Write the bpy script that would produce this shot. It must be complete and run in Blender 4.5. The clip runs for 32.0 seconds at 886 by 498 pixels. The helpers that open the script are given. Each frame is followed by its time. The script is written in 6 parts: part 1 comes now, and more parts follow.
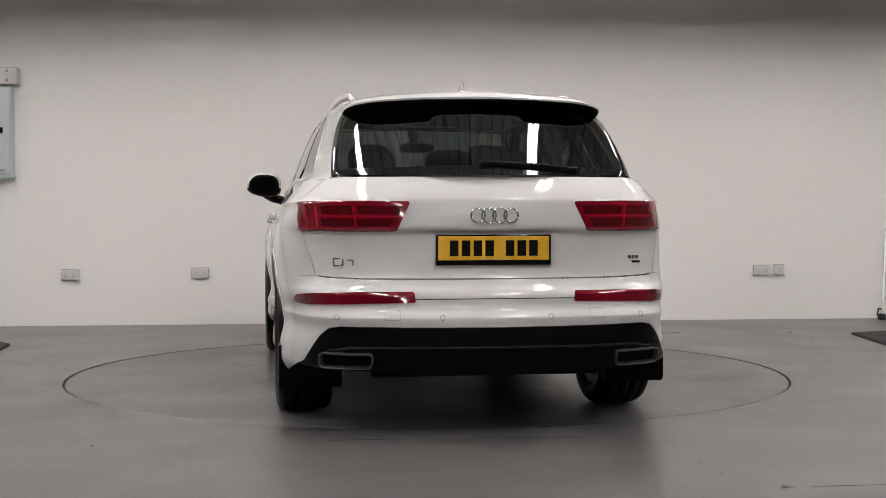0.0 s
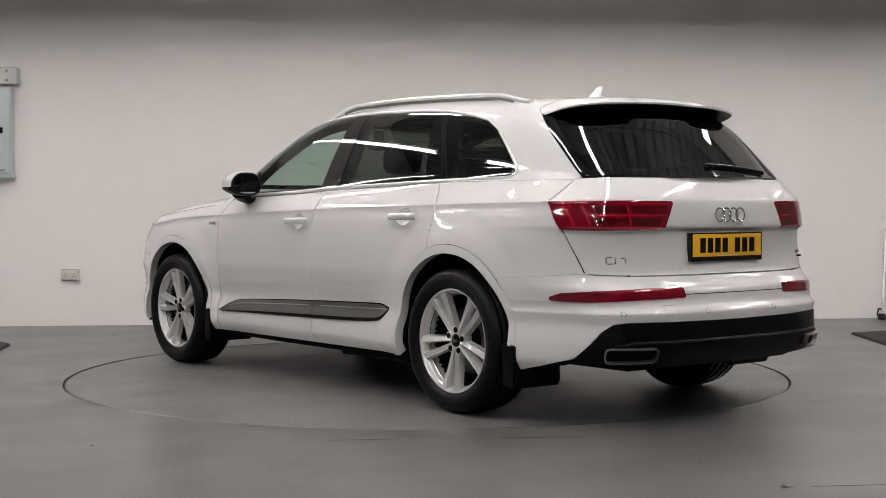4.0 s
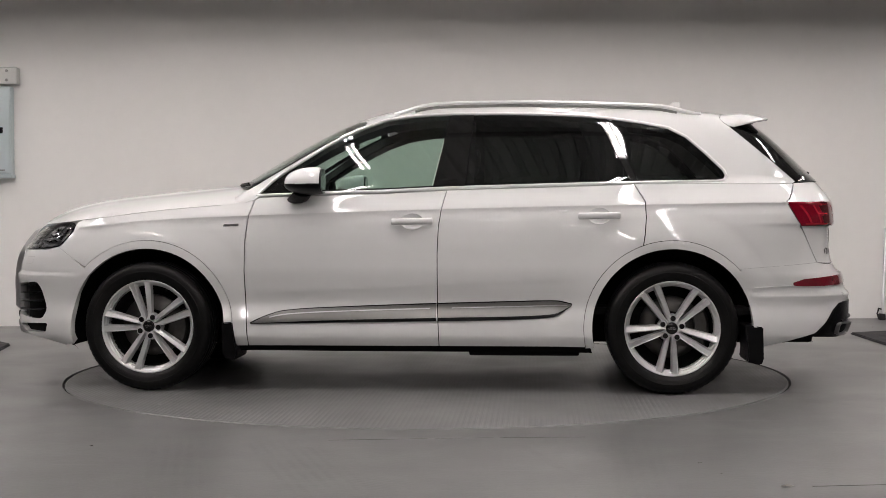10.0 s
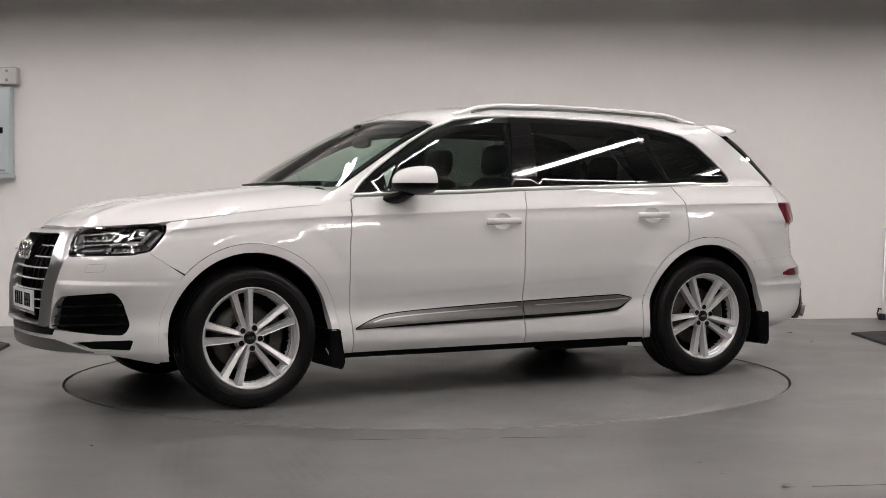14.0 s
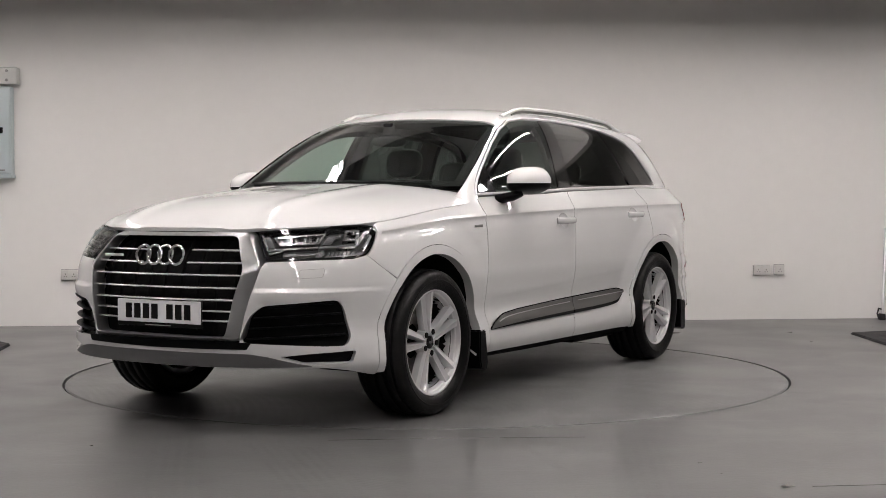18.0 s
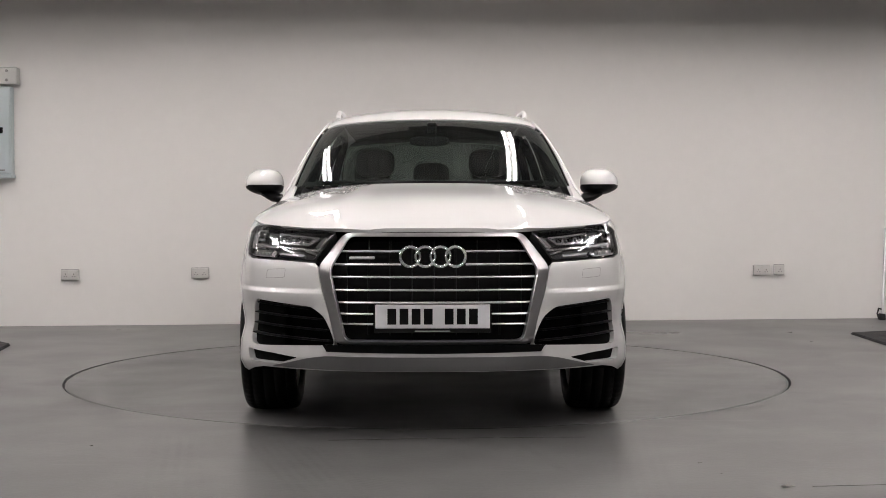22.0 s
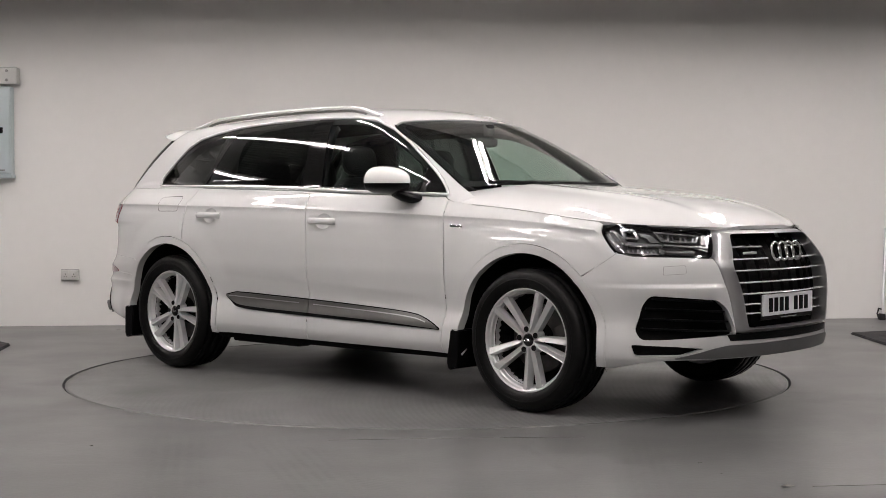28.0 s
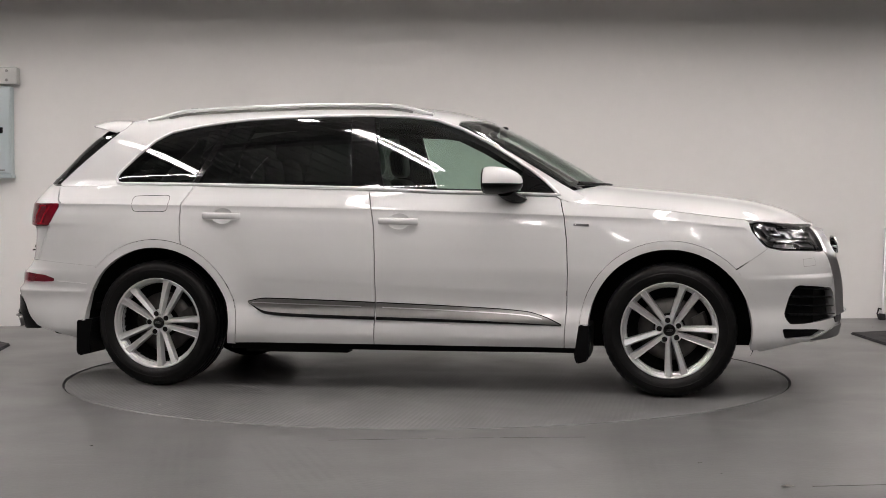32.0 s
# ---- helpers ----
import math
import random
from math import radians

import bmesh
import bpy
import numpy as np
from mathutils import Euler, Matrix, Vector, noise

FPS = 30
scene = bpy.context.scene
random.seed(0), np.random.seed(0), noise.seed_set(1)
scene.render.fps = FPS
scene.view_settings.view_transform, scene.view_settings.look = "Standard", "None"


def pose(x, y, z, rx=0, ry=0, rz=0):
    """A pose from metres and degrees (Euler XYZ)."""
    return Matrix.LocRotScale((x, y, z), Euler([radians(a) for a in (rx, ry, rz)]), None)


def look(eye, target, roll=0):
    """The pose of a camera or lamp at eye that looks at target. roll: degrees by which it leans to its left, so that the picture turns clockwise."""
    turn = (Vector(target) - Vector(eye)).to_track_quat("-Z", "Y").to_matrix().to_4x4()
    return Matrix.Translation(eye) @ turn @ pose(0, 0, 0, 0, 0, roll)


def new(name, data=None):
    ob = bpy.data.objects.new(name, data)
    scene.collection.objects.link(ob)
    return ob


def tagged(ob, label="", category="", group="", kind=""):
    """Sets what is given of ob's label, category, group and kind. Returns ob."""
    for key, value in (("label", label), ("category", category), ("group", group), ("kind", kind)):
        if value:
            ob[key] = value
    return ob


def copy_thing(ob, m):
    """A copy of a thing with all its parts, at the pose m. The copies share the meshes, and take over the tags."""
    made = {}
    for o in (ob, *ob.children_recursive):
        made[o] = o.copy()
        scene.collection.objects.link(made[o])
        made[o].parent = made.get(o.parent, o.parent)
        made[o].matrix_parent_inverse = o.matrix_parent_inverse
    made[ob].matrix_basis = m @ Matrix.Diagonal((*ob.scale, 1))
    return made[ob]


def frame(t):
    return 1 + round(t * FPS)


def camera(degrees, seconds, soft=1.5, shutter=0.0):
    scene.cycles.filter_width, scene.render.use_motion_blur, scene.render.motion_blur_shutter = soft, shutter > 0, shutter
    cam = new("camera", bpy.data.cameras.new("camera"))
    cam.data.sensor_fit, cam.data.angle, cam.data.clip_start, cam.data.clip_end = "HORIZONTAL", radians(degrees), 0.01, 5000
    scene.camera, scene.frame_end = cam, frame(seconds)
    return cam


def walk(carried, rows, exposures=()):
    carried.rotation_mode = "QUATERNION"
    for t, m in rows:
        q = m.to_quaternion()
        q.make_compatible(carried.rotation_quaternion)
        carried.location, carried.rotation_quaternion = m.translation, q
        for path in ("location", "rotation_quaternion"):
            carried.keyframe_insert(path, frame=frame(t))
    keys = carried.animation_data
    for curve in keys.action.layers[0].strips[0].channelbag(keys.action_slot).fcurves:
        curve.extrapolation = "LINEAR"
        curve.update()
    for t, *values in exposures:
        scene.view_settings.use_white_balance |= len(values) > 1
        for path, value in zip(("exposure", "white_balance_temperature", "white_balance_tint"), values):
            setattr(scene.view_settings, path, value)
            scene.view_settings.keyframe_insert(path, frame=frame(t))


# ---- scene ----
# One fixed camera on a stand, facing a car on a turntable in a photo bay.
cam = camera(35.94, 32.0, 0.4)
VIEW = look((0.0, -8.703, 1.053), (0.0564, -3.7056, 0.9012), -0.082)
walk(cam, [(0, VIEW), (32, VIEW)], [(0, 0.0), (32, 0.0)])

world = bpy.data.worlds.new("bay_dark")
world.use_nodes = True
world.node_tree.nodes["Background"].inputs[0].default_value = (0.9, 0.88, 0.85, 1)
world.node_tree.nodes["Background"].inputs[1].default_value = 0.004
scene.world = world

LAMP = 74.0  # brightness of the fluorescent tubes

# ---- materials ----


def mat(name, color, rough=0.5, metal=0.0, coat=0.0, spec=0.5, vary=0.0, scale=8.0, bump=0.0, bscale=200.0, emit=0.0, aniso=0.0):
    """A Principled material with colour variation at two scales and fine relief."""
    m = bpy.data.materials.new(name)
    m.use_nodes = True
    nt = m.node_tree
    b = nt.nodes["Principled BSDF"]
    b.inputs["Base Color"].default_value = (*color, 1)
    b.inputs["Roughness"].default_value = rough
    b.inputs["Metallic"].default_value = metal
    b.inputs["Coat Weight"].default_value = coat
    b.inputs["Coat Roughness"].default_value = 0.012
    b.inputs["Specular IOR Level"].default_value = spec
    b.inputs["Anisotropic"].default_value = aniso
    if emit:
        b.inputs["Emission Color"].default_value = (*color, 1)
        b.inputs["Emission Strength"].default_value = emit
    if vary or bump:
        tc = nt.nodes.new("ShaderNodeTexCoord")
    if vary:
        n1, n2 = nt.nodes.new("ShaderNodeTexNoise"), nt.nodes.new("ShaderNodeTexNoise")
        for n, sc, det in ((n1, scale, 4), (n2, scale * 14, 3)):
            n.inputs["Scale"].default_value, n.inputs["Detail"].default_value = sc, det
            nt.links.new(tc.outputs["Object"], n.inputs["Vector"])
        add = nt.nodes.new("ShaderNodeMath")
        add.operation = "MULTIPLY_ADD"
        add.inputs[1].default_value = 0.45
        nt.links.new(n2.outputs[0], add.inputs[0])
        nt.links.new(n1.outputs[0], add.inputs[2])
        ramp = nt.nodes.new("ShaderNodeMapRange")
        ramp.inputs["From Min"].default_value, ramp.inputs["From Max"].default_value = 0.45, 1.0
        ramp.inputs["To Min"].default_value, ramp.inputs["To Max"].default_value = 1 - vary, 1 + vary
        nt.links.new(add.outputs[0], ramp.inputs["Value"])
        mul = nt.nodes.new("ShaderNodeVectorMath")
        mul.operation = "SCALE"
        mul.inputs[0].default_value = color
        nt.links.new(ramp.outputs[0], mul.inputs["Scale"])
        nt.links.new(mul.outputs[0], b.inputs["Base Color"])
        rr = nt.nodes.new("ShaderNodeMapRange")
        rr.inputs["From Min"].default_value, rr.inputs["From Max"].default_value = 0.45, 1.0
        rr.inputs["To Min"].default_value, rr.inputs["To Max"].default_value = rough * (1 - vary), min(1, rough * (1 + vary))
        nt.links.new(add.outputs[0], rr.inputs["Value"])
        nt.links.new(rr.outputs[0], b.inputs["Roughness"])
    if bump:
        n3, bp = nt.nodes.new("ShaderNodeTexNoise"), nt.nodes.new("ShaderNodeBump")
        n3.inputs["Scale"].default_value = bscale
        nt.links.new(tc.outputs["Object"], n3.inputs["Vector"])
        bp.inputs["Strength"].default_value, bp.inputs["Distance"].default_value = bump, 0.002
        nt.links.new(n3.outputs[0], bp.inputs["Height"])
        nt.links.new(bp.outputs[0], b.inputs["Normal"])
    return m


def glass(name, tint, base=0.06):
    """Thin tinted glass: what shines through is tinted, the gloss grows towards a flat view."""
    m = bpy.data.materials.new(name)
    m.use_nodes = True
    nt = m.node_tree
    nt.nodes.remove(nt.nodes["Principled BSDF"])
    tr, gl, mix, lw, pw, ma = (nt.nodes.new("ShaderNode" + k) for k in ("BsdfTransparent", "BsdfGlossy", "MixShader", "LayerWeight", "Math", "Math"))
    tr.inputs[0].default_value = (*tint, 1)
    gl.inputs[0].default_value = (1, 1, 1, 1)
    gl.inputs["Roughness"].default_value = 0.015
    lw.inputs["Blend"].default_value = 0.5
    pw.operation, pw.inputs[1].default_value = "POWER", 5.0
    ma.operation, ma.inputs[1].default_value, ma.inputs[2].default_value = "MULTIPLY_ADD", 1 - base, base
    nt.links.new(lw.outputs["Facing"], pw.inputs[0])
    nt.links.new(pw.outputs[0], ma.inputs[0])
    nt.links.new(ma.outputs[0], mix.inputs[0])
    nt.links.new(tr.outputs[0], mix.inputs[1])
    nt.links.new(gl.outputs[0], mix.inputs[2])
    nt.links.new(mix.outputs[0], nt.nodes["Material Output"].inputs[0])
    return m


PAINT = mat("white_paint", (0.615, 0.615, 0.613), 0.55, coat=1.0, spec=0.12, vary=0.012, scale=1.5)
# grey laid in the bumper joints in place of their too dark shade
SEAM = mat("gap_lightening_grey", (0.38, 0.38, 0.38), 0.7, spec=0.1)
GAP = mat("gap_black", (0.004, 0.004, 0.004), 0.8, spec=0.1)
PLASTIC = mat("black_plastic", (0.003, 0.003, 0.0033), 0.36, spec=0.10, vary=0.15, bump=0.15, bscale=900)
GLOSSBLACK = mat("gloss_black", (0.004, 0.004, 0.004), 0.06, spec=0.5)
MIRROR = mat("mirror_glass", (0.30, 0.31, 0.32), 0.02, metal=1.0)
CHROME = mat("chrome", (0.75, 0.75, 0.75), 0.08, metal=1.0)
SATIN = mat("satin_aluminium", (0.62, 0.62, 0.63), 0.30, metal=0.8, vary=0.012, scale=20)
BRUSHED = mat("brushed_trim", (0.25, 0.245, 0.24), 0.33, metal=0.9, vary=0.03, scale=60)
ALLOY = mat("wheel_silver", (0.66, 0.66, 0.665), 0.29, metal=0.56, coat=0.3, vary=0.03, scale=30)
TYRE = mat("tyre_rubber", (0.0045, 0.0044, 0.0044), 0.42, spec=0.15, vary=0.25, scale=12, bump=0.4, bscale=300)
UNDER = mat("underbody", (0.006, 0.006, 0.006), 0.8, spec=0.15, vary=0.3, scale=10)
STEEL = mat("brake_steel", (0.11, 0.105, 0.10), 0.45, metal=1.0, vary=0.2, scale=30)
REDLENS = mat("red_lens", (0.155, 0.003, 0.012), 0.10, coat=1.0, vary=0.30, scale=9)
REDBAR = mat("red_light_bar", (0.30, 0.009, 0.02), 0.15, coat=1.0, vary=0.2, scale=30)
DARKRED = mat("dark_red_lens", (0.075, 0.002, 0.005), 0.06, coat=1.0)
CLEAR = glass("clear_lens", (0.96, 0.97, 0.97), 0.05)
SCREEN = glass("windscreen_glass", (0.62, 0.74, 0.68))
TINT = glass("front_door_glass", (0.60, 0.72, 0.66))
PRIVACY = glass("privacy_glass", (0.085, 0.097, 0.091))
LAMPDARK = mat("lamp_housing", (0.045, 0.045, 0.046), 0.3, metal=0.2)
LAMPGREY = mat("lamp_grey", (0.13, 0.13, 0.132), 0.30, metal=0.5)
RAIL = mat("roof_rail_satin", (0.74, 0.74, 0.74), 0.28, metal=0.35, vary=0.012, scale=20)
BARCHROME = mat("bright_bar", (0.90, 0.90, 0.90), 0.20, metal=0.65)
FRAME = mat("grille_frame_satin", (0.44, 0.44, 0.445), 0.30, metal=0.9, vary=0.012, scale=20)
SKID = mat("skid_satin", (0.18, 0.18, 0.183), 0.36, metal=0.7, vary=0.02, scale=20)
LAMPCHROME = mat("lamp_reflector", (0.32, 0.32, 0.325), 0.24, metal=1.0)
SEAT = mat("seat_leather", (0.009, 0.009, 0.0095), 0.5, spec=0.25, vary=0.2, scale=20, bump=0.2, bscale=400)
DASH = mat("dash_plastic", (0.005, 0.005, 0.0055), 0.65, spec=0.15, vary=0.15, bump=0.2, bscale=600)
YELLOW = mat("yellow_plate", (0.72, 0.40, 0.02), 0.4, vary=0.03)
WHITEPLATE = mat("white_plate", (0.72, 0.72, 0.74), 0.4, vary=0.03)
WALLPAINT = mat("wall_paint", (0.86, 0.845, 0.825), 0.75, vary=0.025, scale=0.7, bump=0.12, bscale=90)
# tone of the unseen walls, set low to darken reflections in the glass
BLOCKS = mat("unseen_wall_dark", (0.13, 0.127, 0.124), 0.8, vary=0.05, scale=0.8)
DECK = mat("ceiling_deck", (0.22, 0.22, 0.217), 0.5, vary=0.08)
BEAM = mat("beam_steel", (0.10, 0.10, 0.10), 0.6, vary=0.1)
MATBLACK = mat("rubber_mat", (0.010, 0.010, 0.011), 0.75, vary=0.25, bump=0.6, bscale=250)
CABINET = mat("cabinet_paint", (0.47, 0.53, 0.55), 0.4, vary=0.03, bump=0.1, bscale=500)
TRUNK = mat("trunking_paint", (0.52, 0.52, 0.50), 0.45, vary=0.05)
SOCKET = mat("socket_plastic", (0.66, 0.65, 0.63), 0.3)
TUBE = mat("tube_glow", (1.0, 0.93, 0.905), 0.5, emit=LAMP)
HOUSING = mat("batten_housing", (0.75, 0.75, 0.75), 0.5)


def floor_paint(name, color, tread):
    """Worn grey floor paint: cloudy tone, dark stains and scuffs, uneven sheen; on the disc a pressed tread."""
    m = bpy.data.materials.new(name)
    m.use_nodes = True
    nt = m.node_tree
    b = nt.nodes["Principled BSDF"]
    link = nt.links.new
    tc, bp = nt.nodes.new("ShaderNodeTexCoord"), nt.nodes.new("ShaderNodeBump")

    def noise_at(scale, detail, stretch=(1, 1, 1), turn=0.0, warp=0.0):
        mp, n = nt.nodes.new("ShaderNodeMapping"), nt.nodes.new("ShaderNodeTexNoise")
        mp.inputs["Scale"].default_value, mp.inputs["Rotation"].default_value = stretch, (0, 0, radians(turn))
        n.inputs["Scale"].default_value, n.inputs["Detail"].default_value, n.inputs["Distortion"].default_value = scale, detail, warp
        link(tc.outputs["Object"], mp.inputs["Vector"])
        link(mp.outputs[0], n.inputs["Vector"])
        return n.outputs[0]

    def ranged(v, a, z, lo, hi):
        r = nt.nodes.new("ShaderNodeMapRange")
        for k, q in zip(("From Min", "From Max", "To Min", "To Max"), (a, z, lo, hi)):
            r.inputs[k].default_value = q
        link(v, r.inputs["Value"])
        return r.outputs[0]

    def times(p, q):
        x = nt.nodes.new("ShaderNodeMath")
        x.operation = "MULTIPLY"
        link(p, x.inputs[0])
        link(q, x.inputs[1])
        return x.outputs[0]

    cloud = ranged(noise_at(0.55, 6, warp=0.6), 0.3, 0.7, 0.84, 1.14)
    blot = ranged(noise_at(2.2, 5, warp=0.5), 0.3, 0.75, 1.08, 0.90)
    scuff = ranged(noise_at(3.5, 5, (0.35, 5.0, 1), 35.0, 0.3), 0.60, 0.75, 1.0, 1.22)
    grain = ranged(noise_at(90, 4), 0.3, 0.7, 0.93, 1.07)
    tone = times(times(cloud, blot), times(scuff, grain))

    def maths(op, p, q=0.0):
        x = nt.nodes.new("ShaderNodeMath")
        x.operation = op
        for k, v in enumerate((p, q)):
            if isinstance(v, (int, float)):
                x.inputs[k].default_value = v
            else:
                link(v, x.inputs[k])
        return x.outputs[0]

    def tyre_mark(cx, cy, turn, half_x, half_y, pitch, amount):
        """A rubber mark: stripes along its own y, fading at its borders and broken by wear."""
        mp, sp = nt.nodes.new("ShaderNodeMapping"), nt.nodes.new("ShaderNodeSeparateXYZ")
        mp.vector_type = "TEXTURE"
        mp.inputs["Location"].default_value, mp.inputs["Rotation"].default_value = (cx, cy, 0), (0, 0, radians(turn))
        link(tc.outputs["Object"], mp.inputs["Vector"])
        link(mp.outputs[0], sp.inputs[0])
        across = ranged(maths("ABSOLUTE", sp.outputs[0]), half_x * 0.75, half_x, 1.0, 0.0)
        along = ranged(maths("ABSOLUTE", sp.outputs[1]), half_y * 0.5, half_y, 1.0, 0.0)
        rib = ranged(maths("SINE", maths("MULTIPLY", sp.outputs[0], 2 * math.pi / pitch)), -0.5, 0.6, 0.15, 1.0)
        worn = ranged(noise_at(7, 5, warp=0.4), 0.38, 0.62, 0.1, 1.0)
        return maths("SUBTRACT", 1.0, maths("MULTIPLY", times(times(across, along), times(rib, worn)), amount))

    if tread:
        grime = ranged(noise_at(1.1, 6, warp=1.2), 0.42, 0.68, 1.04, 0.84)
        tone = times(tone, grime)
    else:
        for mark in ((-0.52, -3.12, 16, 0.17, 0.75, 0.048, 0.24), (-0.19, -3.50, -48, 0.13, 0.11, 0.036, 0.28), (0.46, -2.98, 12, 0.05, 0.55, 0.10, 0.20), (-1.06, -3.02, 9, 0.15, 0.85, 0.052, 0.20), (0.86, -3.1, -6, 0.14, 0.8, 0.05, 0.12)):
            tone = times(tone, tyre_mark(*mark))
        ln = nt.nodes.new("ShaderNodeVectorMath")
        ln.operation = "LENGTH"
        link(tc.outputs["Object"], ln.inputs[0])
        near = ranged(ln.outputs["Value"], 2.24, 2.62, 1.0, 0.0)
        dirt = ranged(noise_at(1.6, 6, warp=0.8), 0.42, 0.66, 0.0, 0.42)
        tone = times(tone, maths("SUBTRACT", 1.0, times(near, dirt)))
    mul = nt.nodes.new("ShaderNodeVectorMath")
    mul.operation = "SCALE"
    mul.inputs[0].default_value = color
    link(tone, mul.inputs["Scale"])
    link(mul.outputs[0], b.inputs["Base Color"])
    link(ranged(noise_at(1.3, 4, warp=0.3), 0.3, 0.7, 0.30 if tread else 0.27, 0.46 if tread else 0.37), b.inputs["Roughness"])
    if tread:
        mp = nt.nodes.new("ShaderNodeMapping")
        mp.inputs["Rotation"].default_value = (0, 0, radians(45))
        mp.inputs["Scale"].default_value = (52, 52, 1)
        ck = nt.nodes.new("ShaderNodeTexVoronoi")
        ck.inputs["Scale"].default_value, ck.inputs["Randomness"].default_value = 1.0, 0.0
        link(tc.outputs["Object"], mp.inputs["Vector"])
        link(mp.outputs[0], ck.inputs["Vector"])
        bp.inputs["Strength"].default_value, bp.inputs["Distance"].default_value = 0.35, 0.005
        b.inputs["Specular IOR Level"].default_value = 0.14
        bp.invert = True
        link(ck.outputs[0], bp.inputs["Height"])
    else:
        bp.inputs["Strength"].default_value, bp.inputs["Distance"].default_value = 0.15, 0.004
        link(noise_at(40, 6), bp.inputs["Height"])
    link(bp.outputs[0], b.inputs["Normal"])
    return m


FLOOR = floor_paint("floor_paint", (0.101, 0.100, 0.099), False)
DISC = floor_paint("turntable_paint", (0.120, 0.119, 0.118), True)

# ---- mesh helpers ----


def part(name, data, material, parent=None, label=""):
    """Link a bmesh or a mesh as one object under a thing or a part."""
    if isinstance(data, bmesh.types.BMesh):
        me = bpy.data.meshes.new(name)
        data.to_mesh(me)
        data.free()
    else:
        me = data
    if not me.materials:
        me.materials.append(material)
    ob = new(name, me)
    if parent:
        ob.parent = parent
    return tagged(ob, label)


def box(x0, x1, y0, y1, z0, z1, bevel=0.0, seg=2, bm=None):
    """A box with rounded edges, added to bm."""
    own = bmesh.new()
    bmesh.ops.create_cube(own, size=1)
    for v in own.verts:
        v.co = Vector(((x0 + x1) / 2 + v.co.x * (x1 - x0), (y0 + y1) / 2 + v.co.y * (y1 - y0), (z0 + z1) / 2 + v.co.z * (z1 - z0)))
    if bevel:
        bmesh.ops.bevel(own, geom=own.edges, offset=bevel, segments=seg, profile=0.5, affect="EDGES")
    if bm is None:
        return own
    me = bpy.data.meshes.new("tmp")
    own.to_mesh(me)
    own.free()
    bm.from_mesh(me)
    bpy.data.meshes.remove(me)
    return bm


def shade(bm, angle=40):
    """Smooth all faces, sharp at edges steeper than angle."""
    for f in bm.faces:
        f.smooth = True
    for e in bm.edges:
        e.smooth = not (len(e.link_faces) == 2 and e.calc_face_angle(0) > radians(angle))
    return bm


def lathe(profile, n=64, bm=None):
    """Turn a profile of (radius, y) round the y axis."""
    bm = bm or bmesh.new()
    rings = []
    for r, y in profile:
        rings.append([bm.verts.new((r * math.cos(2 * math.pi * k / n), y, r * math.sin(2 * math.pi * k / n))) for k in range(n)])
    for a, b in zip(rings, rings[1:]):
        for k in range(n):
            bm.faces.new((a[k], a[(k + 1) % n], b[(k + 1) % n], b[k]))
    return bm


def sweep(path, rx, rz, n=12, up=Vector((0, 0, 1)), bm=None, closed=False):
    """A bar of oval section along a path of points."""
    bm = bm or bmesh.new()
    path = [Vector(p) for p in path]
    rings, m = [], len(path)
    for i, p in enumerate(path):
        a, b = (path[i - 1], path[(i + 1) % m]) if closed else (path[max(i - 1, 0)], path[min(i + 1, m - 1)])
        t = (b - a).normalized()
        side = t.cross(up).normalized()
        nup = side.cross(t)
        rings.append([bm.verts.new(p + side * rx * math.cos(2 * math.pi * k / n) + nup * rz * math.sin(2 * math.pi * k / n)) for k in range(n)])
    for a, b in zip(rings, rings[1:] + (rings[:1] if closed else [])):
        for k in range(n):
            bm.faces.new((a[k], a[(k + 1) % n], b[(k + 1) % n], b[k]))
    if not closed:
        bm.faces.new(rings[0][::-1])
        bm.faces.new(rings[-1])
    bmesh.ops.recalc_face_normals(bm, faces=bm.faces)
    return bm


SHEETS = {}  # outlines of the panels, kept for their mirror images


def sheet(name, verts, faces, norms):
    """A mesh with its own smooth normals."""
    me = bpy.data.meshes.new(name)
    me.from_pydata(verts, [], faces)
    me.update()
    me.normals_split_custom_set_from_vertices(norms)
    SHEETS[me.name] = (verts, faces, norms)
    return me


def mirrored(me):
    """The mesh mirrored over the car's middle plane."""
    if me.name in SHEETS:
        verts, faces, norms = SHEETS[me.name]
        m2 = sheet(me.name, [(x, -y, z) for x, y, z in verts], [f[::-1] for f in faces], [(x, -y, z) for x, y, z in norms])
        for m in me.materials:
            m2.materials.append(m)
        return m2
    m2 = me.copy()
    m2.transform(Matrix.Diagonal((1, -1, 1, 1)))
    m2.flip_normals()
    return m2


# ---- the bay ----
WALL_TURN = 4.756


def structure(name, bm, material, label):
    return tagged(part(name, bm, material, None, label), kind="structure")


